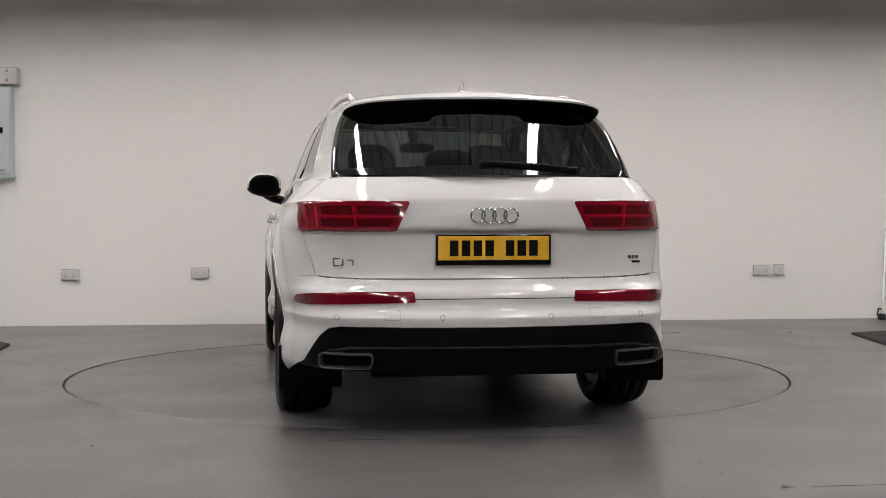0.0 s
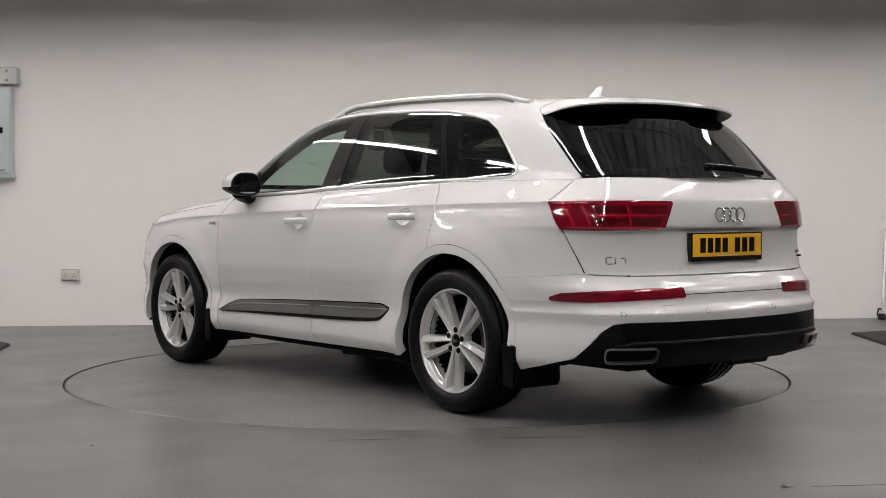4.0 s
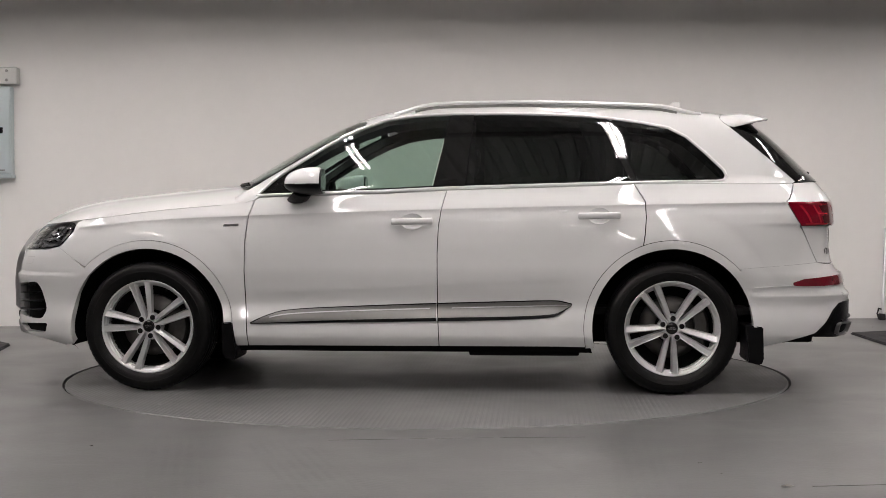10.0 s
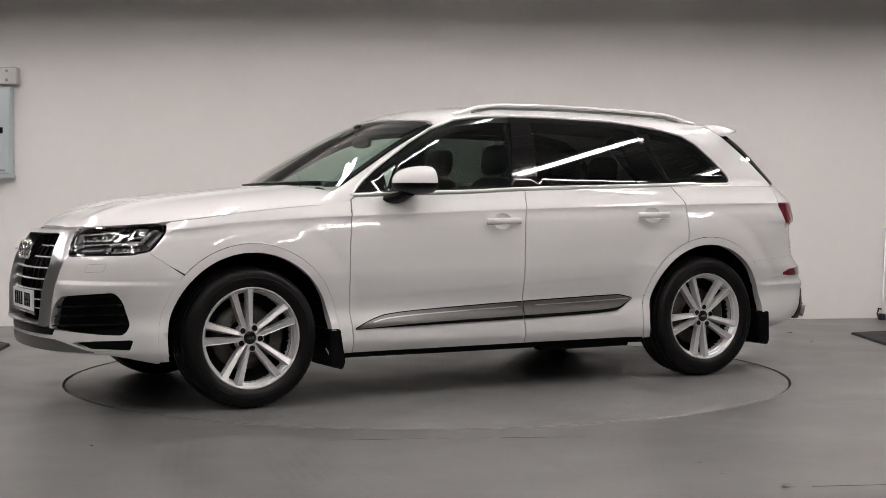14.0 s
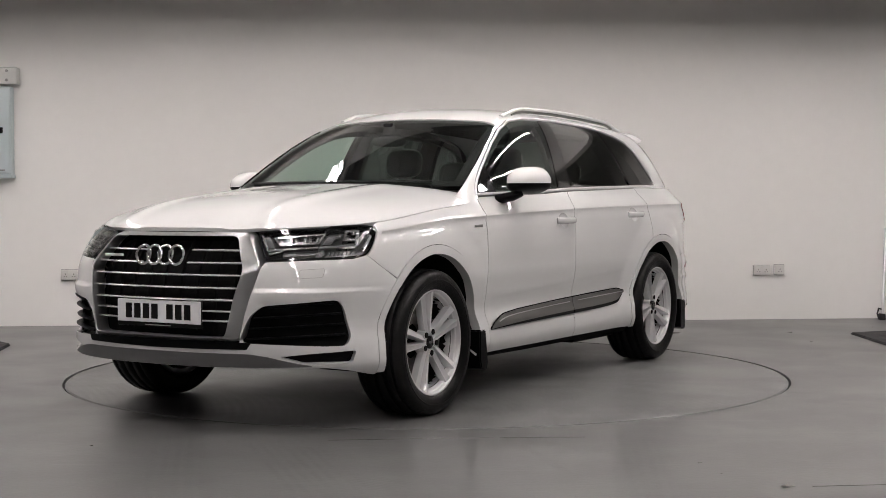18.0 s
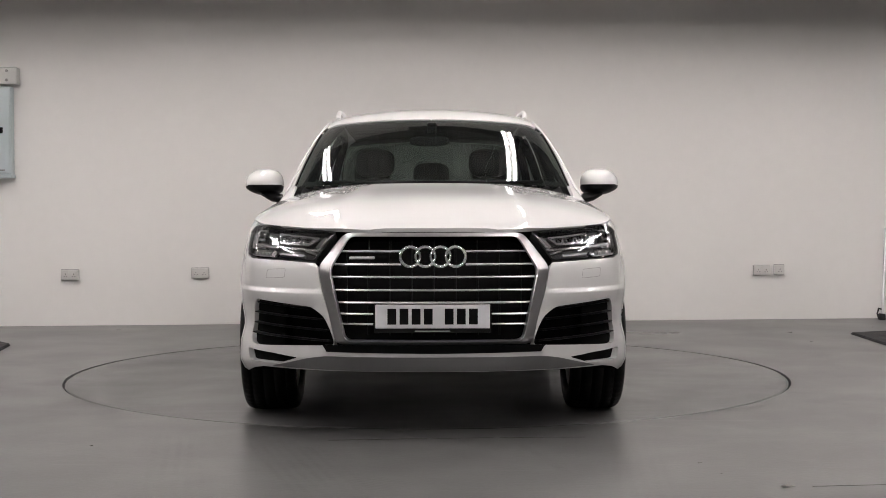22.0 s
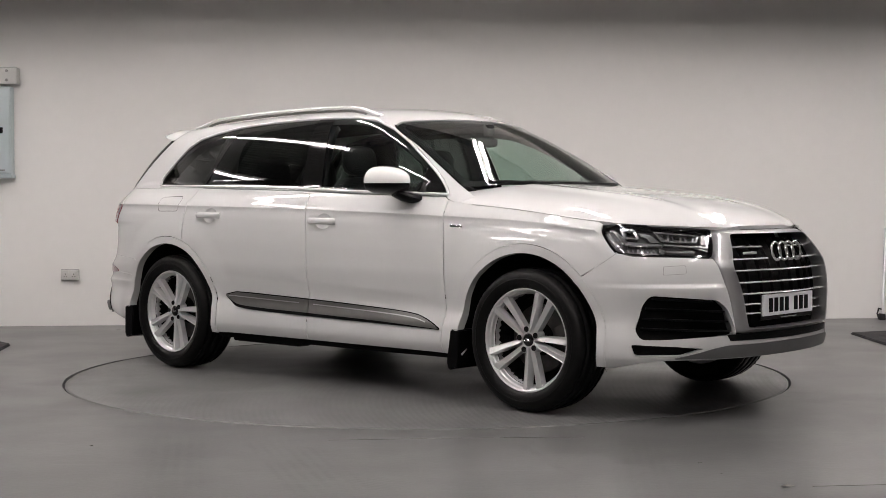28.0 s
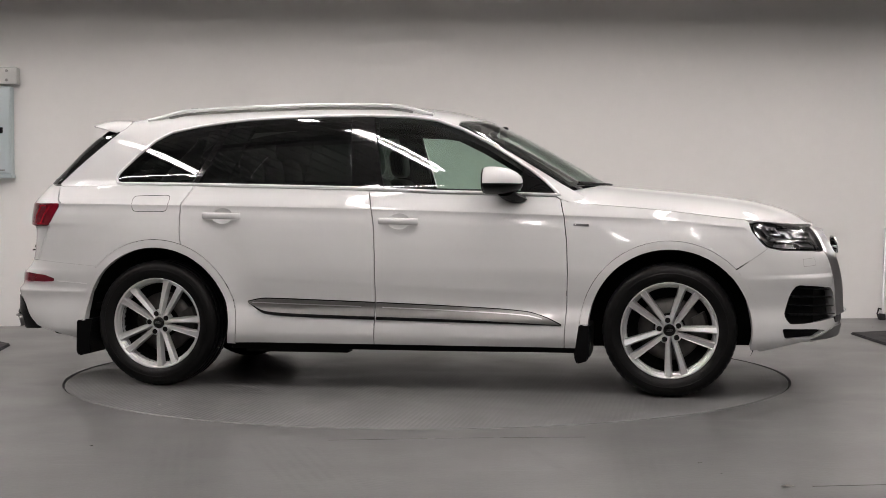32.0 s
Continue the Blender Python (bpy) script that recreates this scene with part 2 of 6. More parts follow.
def bay():
    w = Matrix.Translation((0, 3.803, 0)) @ pose(0, 0, 0, 0, 0, WALL_TURN)
    back = structure("wall_north", box(-9.4, 9.4, 0.0, 0.2, 0.0, 5.2), WALLPAINT, "plain off-white painted wall of the photo bay")
    back.matrix_basis = w
    # added walls out of view, dark so that the glass mirrors little light
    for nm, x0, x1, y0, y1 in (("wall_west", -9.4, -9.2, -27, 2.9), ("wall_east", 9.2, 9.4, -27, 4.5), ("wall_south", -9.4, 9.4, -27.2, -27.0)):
        structure(nm, box(x0, x1, y0, y1, 0, 5.2), BLOCKS, "unseen dark wall added to close the bay")
    # added board above the view, hung to shade the top of the wall
    beam = structure("wall_top_shader", box(-9.2, 9.2, -1.25, -1.15, 2.87, 5.0), WALLPAINT, "unseen painted board added before the wall to shade its top")
    beam.matrix_basis = w
    # floor sheet with a round opening for the disc
    bm = bmesh.new()
    n = 160
    ring = [bm.verts.new((2.251 * math.cos(2 * math.pi * k / n), 2.251 * math.sin(2 * math.pi * k / n), 0)) for k in range(n)]
    low = [bm.verts.new((v.co.x, v.co.y, -0.12)) for v in ring]
    far = []
    for k in range(n):
        c, s = math.cos(2 * math.pi * k / n), math.sin(2 * math.pi * k / n)
        q = 28.0 / max(abs(c), abs(s))
        far.append(bm.verts.new((c * q, s * q, 0)))
    for k in range(n):
        j = (k + 1) % n
        bm.faces.new((ring[k], far[k], far[j], ring[j]))
        bm.faces.new((low[k], ring[k], ring[j], low[j]))
    bm.faces.new(low)
    bmesh.ops.recalc_face_normals(bm, faces=bm.faces)
    if sum(f.normal.z for f in bm.faces) < 0:
        bmesh.ops.reverse_faces(bm, faces=bm.faces)
    structure("floor", bm, FLOOR, "worn grey painted concrete floor")
    # ribbed metal ceiling
    bm = bmesh.new()
    xs = []
    for k in range(94):
        x = -9.4 + 0.2 * k
        xs += [(x, 5.0), (x + 0.1, 5.0), (x + 0.12, 5.06), (x + 0.18, 5.06)]
    rows = [[bm.verts.new((x, y, z)) for x, z in xs] for y in (-27.2, 4.8)]
    for a, b, c, d in zip(rows[0], rows[0][1:], rows[1][1:], rows[1]):
        bm.faces.new((a, b, c, d))
    box(-9.4, 9.4, -27.2, 4.8, 5.08, 5.2, bm=bm)
    structure("ceiling", bm, DECK, "pale ribbed metal ceiling deck")
    for y in (-21.0, -15.0, -9.0, -3.0, 2.6):
        structure("beam", box(-9.2, 9.2, y - 0.08, y + 0.08, 4.7, 4.998), BEAM, "dark steel beam under the ceiling deck")


def batten():
    """A hanging twin-tube fluorescent batten, 1.8 m long along y."""
    top = tagged(new("ceiling_light"), "white twin-tube fluorescent batten hanging below the ceiling", "ceiling light", "fluorescent battens")
    part("housing", box(-0.035, 0.035, -0.92, 0.92, 0.05, 0.09, 0.008), HOUSING, top)
    for x0, x1 in ((-0.075, -0.066), (0.066, 0.075)):
        part("side_reflector", box(x0, x1, -0.92, 0.92, 0.012, 0.05), HOUSING, top)
    for x in (-0.042, 0.042):
        bm = bmesh.new()
        bmesh.ops.create_cone(bm, cap_ends=True, segments=10, radius1=0.018, radius2=0.018, depth=1.76, matrix=Matrix.Translation((x, 0, 0.025)) @ Matrix.Rotation(math.pi / 2, 4, "X"))
        part("tube", shade(bm), TUBE, top, "glowing white tube")
    for y in (-0.7, 0.7):
        bm = bmesh.new()
        bmesh.ops.create_cone(bm, cap_ends=True, segments=8, radius1=0.004, radius2=0.004, depth=5.0 - 3.35 - 0.09, matrix=Matrix.Translation((0, y, 0.09 + (5.0 - 3.35 - 0.09) / 2)))
        part("hanger", bm, HOUSING, top)
    return top


def lights():
    first = batten()
    near, wide, outer = (0.45, -2.2, -4.95, -8.7, -12.6, -16.8), (1.2, -1.5, -4.2), (1.2, -1.5)
    rows = {-1.25: near, 1.05: near, -3.55: wide, 3.35: wide, -5.85: outer, 5.65: outer}
    spots = [(x, y) for x, ys in rows.items() for y in ys]
    square = pose(0, 0, 0, 0, 0, WALL_TURN)
    first.matrix_basis = square @ pose(spots[0][0], spots[0][1], 3.35)
    for x, y in spots[1:]:
        copy_thing(first, square @ pose(x, y, 3.35))


bay()
lights()

# ---- the car's surface: one smooth body from a few design curves ----
# car space: x forward, y to the car's left, z up, origin on the ground midway between the axles


def fair(xs, ys, soft=0.0):
    """A smooth curve y(x) through knots, without overshoot; soft rounds it over that length."""
    xs, ys = np.array(xs, float), np.array(ys, float)
    h, d = np.diff(xs), np.diff(ys) / np.diff(xs)
    m = np.zeros(len(xs))
    m[0], m[-1] = d[0], d[-1]
    for i in range(1, len(xs) - 1):
        if d[i - 1] * d[i] > 0:
            a, b = 2 * h[i] + h[i - 1], h[i] + 2 * h[i - 1]
            m[i] = (a + b) / (a / d[i - 1] + b / d[i])

    def knots(x):
        x = np.clip(np.asarray(x, float), xs[0], xs[-1])
        i = np.clip(np.searchsorted(xs, x) - 1, 0, len(xs) - 2)
        t = (x - xs[i]) / h[i]
        return (ys[i] * (1 + 2 * t) * (1 - t) ** 2 + m[i] * h[i] * t * (1 - t) ** 2 + ys[i + 1] * t * t * (3 - 2 * t) + m[i + 1] * h[i] * t * t * (t - 1))

    if not soft:
        return knots
    d = soft / 12
    gx = np.arange(xs[0] - 4 * soft, xs[-1] + 4 * soft, d)
    gy = knots(gx) + np.minimum(gx - xs[0], 0) * m[0] + np.maximum(gx - xs[-1], 0) * m[-1]
    w = np.exp(-0.5 * (np.arange(-36, 37) / 12) ** 2)
    sx, sy = gx[36:-36], np.convolve(gy, w / w.sum(), "valid")
    return lambda x: np.interp(x, sx, sy)


def step(a, b, x):
    t = np.clip((np.asarray(x, float) - a) / (b - a), 0, 1)
    return t * t * (3 - 2 * t)


def spline(ctrl, n):
    """Points along a smooth planar curve through the control points."""
    c = np.array(ctrl, float)
    k = np.concatenate([[0], np.cumsum(np.linalg.norm(np.diff(c, axis=0), axis=1))])
    e = np.vstack([2 * c[0] - c[1], c, 2 * c[-1] - c[-2]])
    ke = np.concatenate([[-k[1]], k, [2 * k[-1] - k[-2]]])
    out = []
    for q in np.linspace(0, k[-1], n):
        i = min(np.searchsorted(k, q, side="right") - 1, len(c) - 2)
        h = k[i + 1] - k[i]
        t = (q - k[i]) / h
        m0 = (e[i + 2] - e[i]) / (ke[i + 2] - ke[i]) * h
        m1 = (e[i + 3] - e[i + 1]) / (ke[i + 3] - ke[i + 1]) * h
        out.append(c[i] * (1 + 2 * t) * (1 - t) ** 2 + m0 * t * (1 - t) ** 2 + c[i + 1] * t * t * (3 - 2 * t) + m1 * t * t * (t - 1))
    return np.array(out)


# plan outline, from the nose to the tail
PLAN = spline([(2.49, 0), (2.475, 0.25), (2.42, 0.50), (2.33, 0.68), (2.18, 0.85), (2.03, 0.915), (1.8, 0.94), (1.4, 0.948), (0.8, 0.948), (-0.9, 0.952), (-1.5, 0.958), (-1.95, 0.945), (-2.2, 0.907), (-2.345, 0.855), (-2.475, 0.745), (-2.56, 0.50), (-2.584, 0.25), (-2.59, 0)], 3000)
SOFTEN = np.exp(-0.5 * (np.arange(-60, 61) / 20) ** 2)
SIDES = np.vstack([PLAN[60:0:-1] * (1, -1), PLAN, PLAN[-2:-62:-1] * (1, -1)])
PLAN = np.stack([np.convolve(SIDES[:, k], SOFTEN / SOFTEN.sum(), "valid") for k in (0, 1)], 1)
PLAN[0, 1] = PLAN[-1, 1] = 0
SS = np.linspace(0, 1, len(PLAN))
RUN = float(np.sum(np.linalg.norm(np.diff(PLAN, axis=0), axis=1)))
NOSE = fair([0.15, 0.22, 0.27, 0.32, 0.40, 0.59, 0.70, 0.77, 0.82, 0.90, 0.94, 1.0, 1.1, 1.3], [-0.22, -0.12, -0.05, -0.008, 0, -0.002, -0.016, -0.034, -0.06, -0.115, -0.15, -0.24, -0.45, -0.8], 0.009)
FOLD = fair([0.5, 0.585, 0.635, 0.660, 0.680, 0.705, 0.8], [0, 0.0, 0.014, 0.018, -0.001, 0.0, 0.0], 0.0035)  # ridge over the bumper vents
TAIL = fair([0.15, 0.22, 0.30, 0.42, 0.52, 0.548, 0.556, 0.580, 0.592, 0.66, 0.70, 0.75, 0.90, 0.938, 0.958, 1.08, 1.115, 1.2, 1.3], [0.2, 0.14, 0.05, 0.0, -0.004, -0.008, -0.006, 0.014, 0.021, 0.035, 0.075, 0.100, 0.116, 0.113, 0.084, 0.095, 0.112, 0.175, 0.26], 0.004)
SECTION = fair([0.15, 0.22, 0.27, 0.33, 0.40, 0.50, 0.60, 0.72, 0.82, 0.90, 0.97, 1.034, 1.043, 1.048, 1.080, 1.13, 1.2, 1.3], [-0.16, -0.06, -0.02, -0.002, -0.006, -0.026, -0.012, 0.001, 0.001, -0.002, -0.0085, -0.0185, -0.0160, -0.0180, -0.038, -0.069, -0.10, -0.15], 0.002)
SWAGE = fair([-1.2, -0.9, 0.75, 1.0], [0.655, 0.645, 0.566, 0.555])  # fine crease low on the doors
WIDEN = fair([-2.6, -1.8, -1.0, 0.3, 0.9, 1.2, 1.8, 2.5], [1.35, 1.35, 1.05, 1.05, 1.3, 1.2, 1.0, 1.0], 0.1)
CREASE = fair([-2.6, -2.1, -1.34, -0.83, -0.19, 0.45, 0.93, 1.41, 1.73, 2.5], [1.085, 1.084, 1.073, 1.064, 1.049, 1.030, 1.012, 0.993, 0.968, 0.9], 0.12)
AXLE, HUBZ, ARCH, LIP = 1.495, 0.372, 0.448, 0.494


def low(s, z):
    """The lower body: s runs from the nose (0) to the tail (1) on the left, negative on the right."""
    s, z = np.broadcast_arrays(np.asarray(s, float), np.asarray(z, float))
    a = np.abs(s)
    x0, y0 = np.interp(a, SS, PLAN[:, 0]), np.interp(a, SS, PLAN[:, 1])
    x = x0 + step(1.5, 2.35, x0) * (NOSE(z) + FOLD(z) * step(0.49, 0.60, y0)) + step(-1.7, -2.42, x0) * TAIL(z)
    zz = z + (1.05 - CREASE(x0)) * step(0.62, 0.95, z)
    off = SECTION(zz) * WIDEN(x0)
    under = np.clip(SWAGE(x0) - z, 0, 0.09)
    off = off - (0.0018 * step(0, 0.008, SWAGE(x0) - z) + 0.055 * under * (1 - under / 0.18)) * step(0.93, 0.6, x0) * step(-1.0, -0.8, x0)
    r = np.minimum(np.hypot(x0 - AXLE, z - HUBZ), np.hypot(x0 + AXLE, z - HUBZ))
    flare = 0.022 * (1 - step(0.47, 0.66, r))
    # rear haunch over the wheel
    haunch = 0.010 * np.exp(-(((x0 + 1.45) / 0.5) ** 2) - ((z - 0.92) / 0.12) ** 2)
    # lower edge of the rear bumper stands out
    ledge = 0.010 * (1 - step(0.550, 0.580, z)) * step(0.40, 0.49, z) * step(-1.85, -2.0, x0)
    y = y0 * (1 + (off + flare + haunch + ledge) / 0.95)
    return np.stack([x, y * np.where(s < 0, -1, 1), z], -1)


def solve(f, lo, hi, n=40):
    """Root of a rising function of arrays, by halving."""
    lo, hi = np.array(lo, float), np.array(hi, float)
    for _ in range(n):
        m = (lo + hi) / 2
        up = f(m) > 0
        hi, lo = np.where(up, m, hi), np.where(up, lo, m)
    return (lo + hi) / 2


def s_side(x, z):
    x, z = np.asarray(x, float), np.asarray(z, float)
    return solve(lambda s: x - low(s, z)[..., 0], 0 * (x + z), 0 * (x + z) + 1)


S_FRONT, S_REAR = float(s_side(1.7, 0.6)), float(s_side(-1.7, 0.6))


def s_front(y, z):
    y, z = np.asarray(y, float), np.asarray(z, float)
    s = solve(lambda s: low(s, z)[..., 1] - np.abs(y), 0 * (y + z), 0 * (y + z) + S_FRONT)
    return s * np.where(y < 0, -1, 1)


def s_rear(y, z):
    """On the left half; the tail panels use 1 + (1 - s) on the right."""
    y, z = np.asarray(y, float), np.asarray(z, float)
    s = solve(lambda s: np.abs(y) - low(s, z)[..., 1], 0 * (y + z) + S_REAR, 0 * (y + z) + 1)
    return np.where(y < 0, 2 - s, s)


def low_wrap(s, z):
    """low() for panels that cross the tail: s over 1 is the right side."""
    s = np.asarray(s, float)
    return low(np.where(s > 1, s - 2, s), z)


# the hood
HOOD_EDGE = fair([0.8, 0.95, 1.4, 1.9, 2.2, 2.5], [1.083, 1.076, 1.042, 0.982, 0.955, 0.935], 0.08)
HOOD_MID = fair([0.8, 1.09, 1.23, 1.41, 1.59, 1.77, 1.95, 2.13, 2.22, 2.29, 2.335, 2.5], [1.215, 1.192, 1.176, 1.158, 1.141, 1.122, 1.096, 1.052, 1.017, 0.980, 0.950, 0.936], 0.03)
XT = np.linspace(0.7, 2.5, 200)
HOOD_W = np.interp(XT, XT, [float(low(s_side(x, HOOD_EDGE(x)), HOOD_EDGE(x))[1]) for x in XT])


def hood_top(x, y):
    x, y = np.asarray(x, float), np.asarray(y, float)
    e, w = HOOD_EDGE(x), np.maximum(np.interp(x, XT, HOOD_W), 0.30)
    q = np.clip(np.abs(y) / w, 0, 1)
    rise = (1 - q ** 2.4) ** 0.75
    ridge = 0.010 * np.exp(-(((np.abs(y) - 0.40 - 0.05 * (x - 1.6)) / 0.07) ** 2)) * step(0.95, 1.3, x) * step(2.38, 2.1, x)
    return np.stack([x, y, e + (HOOD_MID(x) - e) * rise + ridge], -1)


# the cabin
CABIN_MID = fair([-2.6, -2.46, -2.35, -2.2, -2.06, -1.97, -1.9, -1.63, -1.27, -0.92, -0.55, -0.2, -0.02, 0.157, 0.337, 0.516, 0.66, 0.79, 0.875, 1.02, 1.12, 1.3], [1.06, 1.19, 1.30, 1.44, 1.555, 1.60, 1.622, 1.648, 1.668, 1.683, 1.69, 1.686, 1.675, 1.653, 1.603, 1.527, 1.453, 1.380, 1.332, 1.245, 1.19, 1.09], 0.05)
CABIN_W = fair([-2.6, -2.45, -2.2, -1.8, -1.0, 0.3, 0.9, 1.3], [0.64, 0.68, 0.745, 0.808, 0.850, 0.850, 0.815, 0.80], 0.12)
CROWN = fair([-2.6, -2.1, -1.9, -1.6, 0.0, 0.35, 1.3], [0.36, 0.32, 0.14, 0.13, 0.15, 0.20, 0.21], 0.12)
BASE, POWER = 0.9, 15.0
BELT_W = fair(np.linspace(-2.3, 1.3, 13), [float(low(s_side(x, 1.17), 1.17)[1]) for x in np.linspace(-2.3, 1.3, 13)], 0.1)


def cabin_side(x, z):
    """Half width of the side glass plane."""
    d = z - 1.165
    g = CABIN_W(x) - 0.30 * d - 0.24 * np.maximum(d, 0) ** 2
    w = BELT_W(x) - 0.46 * WIDEN(x) * (z - 1.17)
    return w + (g - w) * step(1.137 + 0.035 * step(-0.3, -1.3, x), 1.193 + 0.035 * step(-0.3, -1.3, x), z)


def cabin_f(x, y, z):
    top = CABIN_MID(x) - CROWN(x) * y * y - BASE
    return np.clip((z - BASE) / np.maximum(top, 0.02), 0, 1.5) ** POWER + np.clip(np.abs(y) / cabin_side(x, z), 0, 1.5) ** POWER - 1


def cabin_xz(x, z):
    x, z = np.asarray(x, float), np.asarray(z, float)
    y = solve(lambda y: cabin_f(x, y, z), 0 * x, 0 * x + 1.0, 26)
    return np.stack([x, y, z], -1)


def cabin_xy(x, y):
    x, y = np.asarray(x, float), np.asarray(y, float)
    z = solve(lambda z: cabin_f(x, y, z), 0 * x + BASE, 0 * x + 1.75, 26)
    return np.stack([x, y, z], -1)


def cabin_xa(x, a):
    """By station and angle round the section (0 level, 90 degrees on the middle line)."""
    x, a = np.asarray(x, float), np.asarray(a, float)
    r = solve(lambda r: cabin_f(x, r * np.cos(a), BASE + r * np.sin(a)), 0 * x, 0 * x + 1.3, 26)
    return np.stack([x, r * np.cos(a), BASE + r * np.sin(a)], -1)


# ---- panels cut from the surface ----
from mathutils.geometry import delaunay_2d_cdt


def dense(poly, d, closed=True):
    p = np.array(poly, float)
    q = np.vstack([p, p[:1]]) if closed else p
    out = []
    for a, b in zip(q, q[1:]):
        n = max(1, int(math.ceil(np.linalg.norm(b - a) / d)))
        out += [a + (b - a) * k / n for k in range(n)]
    if not closed:
        out.append(q[-1])
    return np.array(out)


def inside(pts, loops):
    odd = np.zeros(len(pts), bool)
    for lp in loops:
        a, b = lp, np.roll(lp, -1, 0)
        for (x0, y0), (x1, y1) in zip(a, b):
            if y0 != y1:
                hit = ((y0 > pts[:, 1]) != (y1 > pts[:, 1])) & (pts[:, 0] < (x1 - x0) * (pts[:, 1] - y0) / (y1 - y0) + x0)
                odd ^= hit
    return odd


def inset(poly, d):
    """Move a closed outline inwards by d (outwards where d is negative)."""
    p = np.array(poly, float)
    area = np.sum(p[:, 0] * np.roll(p[:, 1], -1) - np.roll(p[:, 0], -1) * p[:, 1])
    a, b = p - np.roll(p, 1, 0), np.roll(p, -1, 0) - p
    a /= np.maximum(np.linalg.norm(a, axis=1), 1e-9)[:, None]
    b /= np.maximum(np.linalg.norm(b, axis=1), 1e-9)[:, None]
    na, nb = np.stack([-a[:, 1], a[:, 0]], 1), np.stack([-b[:, 1], b[:, 0]], 1)
    m = na + nb
    m /= np.maximum(np.sum(m * m, axis=1) / 2, 0.35)[:, None]
    return p + m * d * (1 if area > 0 else -1)


def rounded(poly, r, n=4):
    """Round the corners of an outline by about r."""
    p = [np.array(q, float) for q in poly]
    out = []
    for i, q in enumerate(p):
        a, b = p[i - 1], p[(i + 1) % len(p)]
        la, lb = np.linalg.norm(a - q), np.linalg.norm(b - q)
        ra, rb = min(r, la * 0.45), min(r, lb * 0.45)
        u, v = q + (a - q) * ra / la, q + (b - q) * rb / lb
        out += [u * (1 - t) ** 2 + 2 * q * t * (1 - t) + v * t * t for t in np.linspace(0, 1, n)]
    return np.array(out)


def fill(loops, d, lines=()):
    """Triangles over outlines with holes, with edges laid along the given lines."""
    edges, base = [], 0
    for lp in loops:
        n = len(lp)
        edges += [(base + k, base + (k + 1) % n) for k in range(n)]
        base += n
    rim = np.vstack(loops)
    for ln in lines:
        ln = dense(ln, d * 0.8, False)
        ok = inside(ln, loops) & np.array([np.min(np.linalg.norm(rim - q, axis=1)) > 0.004 for q in ln])
        edges += [(base + k, base + k + 1) for k in range(len(ln) - 1) if ok[k] and ok[k + 1]]
        far = np.array([0.0 if k else 1e3 for k in ok])
        ln = ln + np.stack([far, far], 1)
        rim = np.vstack([rim, ln])
        base += len(ln)
    used = sorted(set(i for e in edges for i in e))
    slot = {i: k for k, i in enumerate(used)}
    rim, edges = rim[used], [(slot[a], slot[b]) for a, b in edges]
    lo, hi = rim.min(0), rim.max(0)
    gx, gy = np.meshgrid(np.arange(lo[0] + d * 0.37, hi[0], d), np.arange(lo[1] + d * 0.31, hi[1], d * 0.866))
    gx[1::2] += d / 2
    g = np.stack([gx.ravel(), gy.ravel()], 1)
    g = g[inside(g, loops)]
    if len(g):
        near = np.full(len(g), 9.0)
        for k in range(0, len(rim), 64):
            near = np.minimum(near, np.min(np.linalg.norm(g[:, None] - rim[None, k:k + 64], axis=2), axis=1))
        g = g[near > d * 0.5]
    pts = np.vstack([rim, g])
    v, _, f, *_ = delaunay_2d_cdt([Vector(p) for p in pts], edges, [], 0, 1e-7)
    v = np.array([tuple(q) for q in v])
    t = np.array([tuple(q) for q in f if len(q) == 3])
    mid = v[t].mean(1)
    return v, t[inside(mid, loops)]


def panel(name, surf, loops, d=0.035, proud=0.0, depth=0.018, scale=1.0, lines=(), eps=1.5e-3):
    """A panel of sheet on a surface: outlines in the surface's own coordinates, turned-in edges of the given depth."""
    k = np.array([scale, 1.0])
    loops = [dense(np.array(lp, float) * k, d) for lp in loops]
    uv, tri = fill(loops, d, [np.array(ln, float) * k for ln in lines])
    uv = uv / k
    e = eps
    p = surf(uv[:, 0], uv[:, 1])
    nor = np.cross(surf(uv[:, 0] + e / scale, uv[:, 1]) - surf(uv[:, 0] - e / scale, uv[:, 1]), surf(uv[:, 0], uv[:, 1] + e) - surf(uv[:, 0], uv[:, 1] - e))
    nor /= np.maximum(np.linalg.norm(nor, axis=1), 1e-12)[:, None]
    out = p - np.array([0, 0, 0.75]) - np.stack([p[:, 0] * 0.8, 0 * p[:, 0], 0 * p[:, 0]], 1)
    if np.sum(nor * out) < 0:
        nor = -nor
    p = p + nor * proud
    a, b, c = (p[tri[:, k]] for k in range(3))
    flip = np.sum(np.cross(b - a, c - a) * nor[tri[:, 0]], axis=1) < 0
    tri[flip] = tri[flip][:, ::-1]
    faces, verts, norms = [tuple(t) for t in tri], [tuple(q) for q in p], [tuple(q) for q in nor]
    if depth:
        seen = {}
        for t in faces:
            for i in range(3):
                seen[(t[i], t[(i + 1) % 3])] = True
        rim = [e for e in seen if (e[1], e[0]) not in seen]
        idx = {}
        for i, j in rim:
            edge = p[j] - p[i]
            on = np.cross(edge, nor[i])
            on = on / max(np.linalg.norm(on), 1e-9)
            for q in (i, j):
                if q not in idx:
                    idx[q] = len(verts)
                    verts += [tuple(p[q]), tuple(p[q] - nor[q] * depth)]
                    norms += [tuple(on), tuple(on)]
        faces += [(idx[i], idx[i] + 1, idx[j] + 1, idx[j]) for i, j in rim]
    return sheet(name, verts, faces, norms)


car = tagged(new("car"), "white seven-seat estate car with privacy glass standing on the turntable", "car")


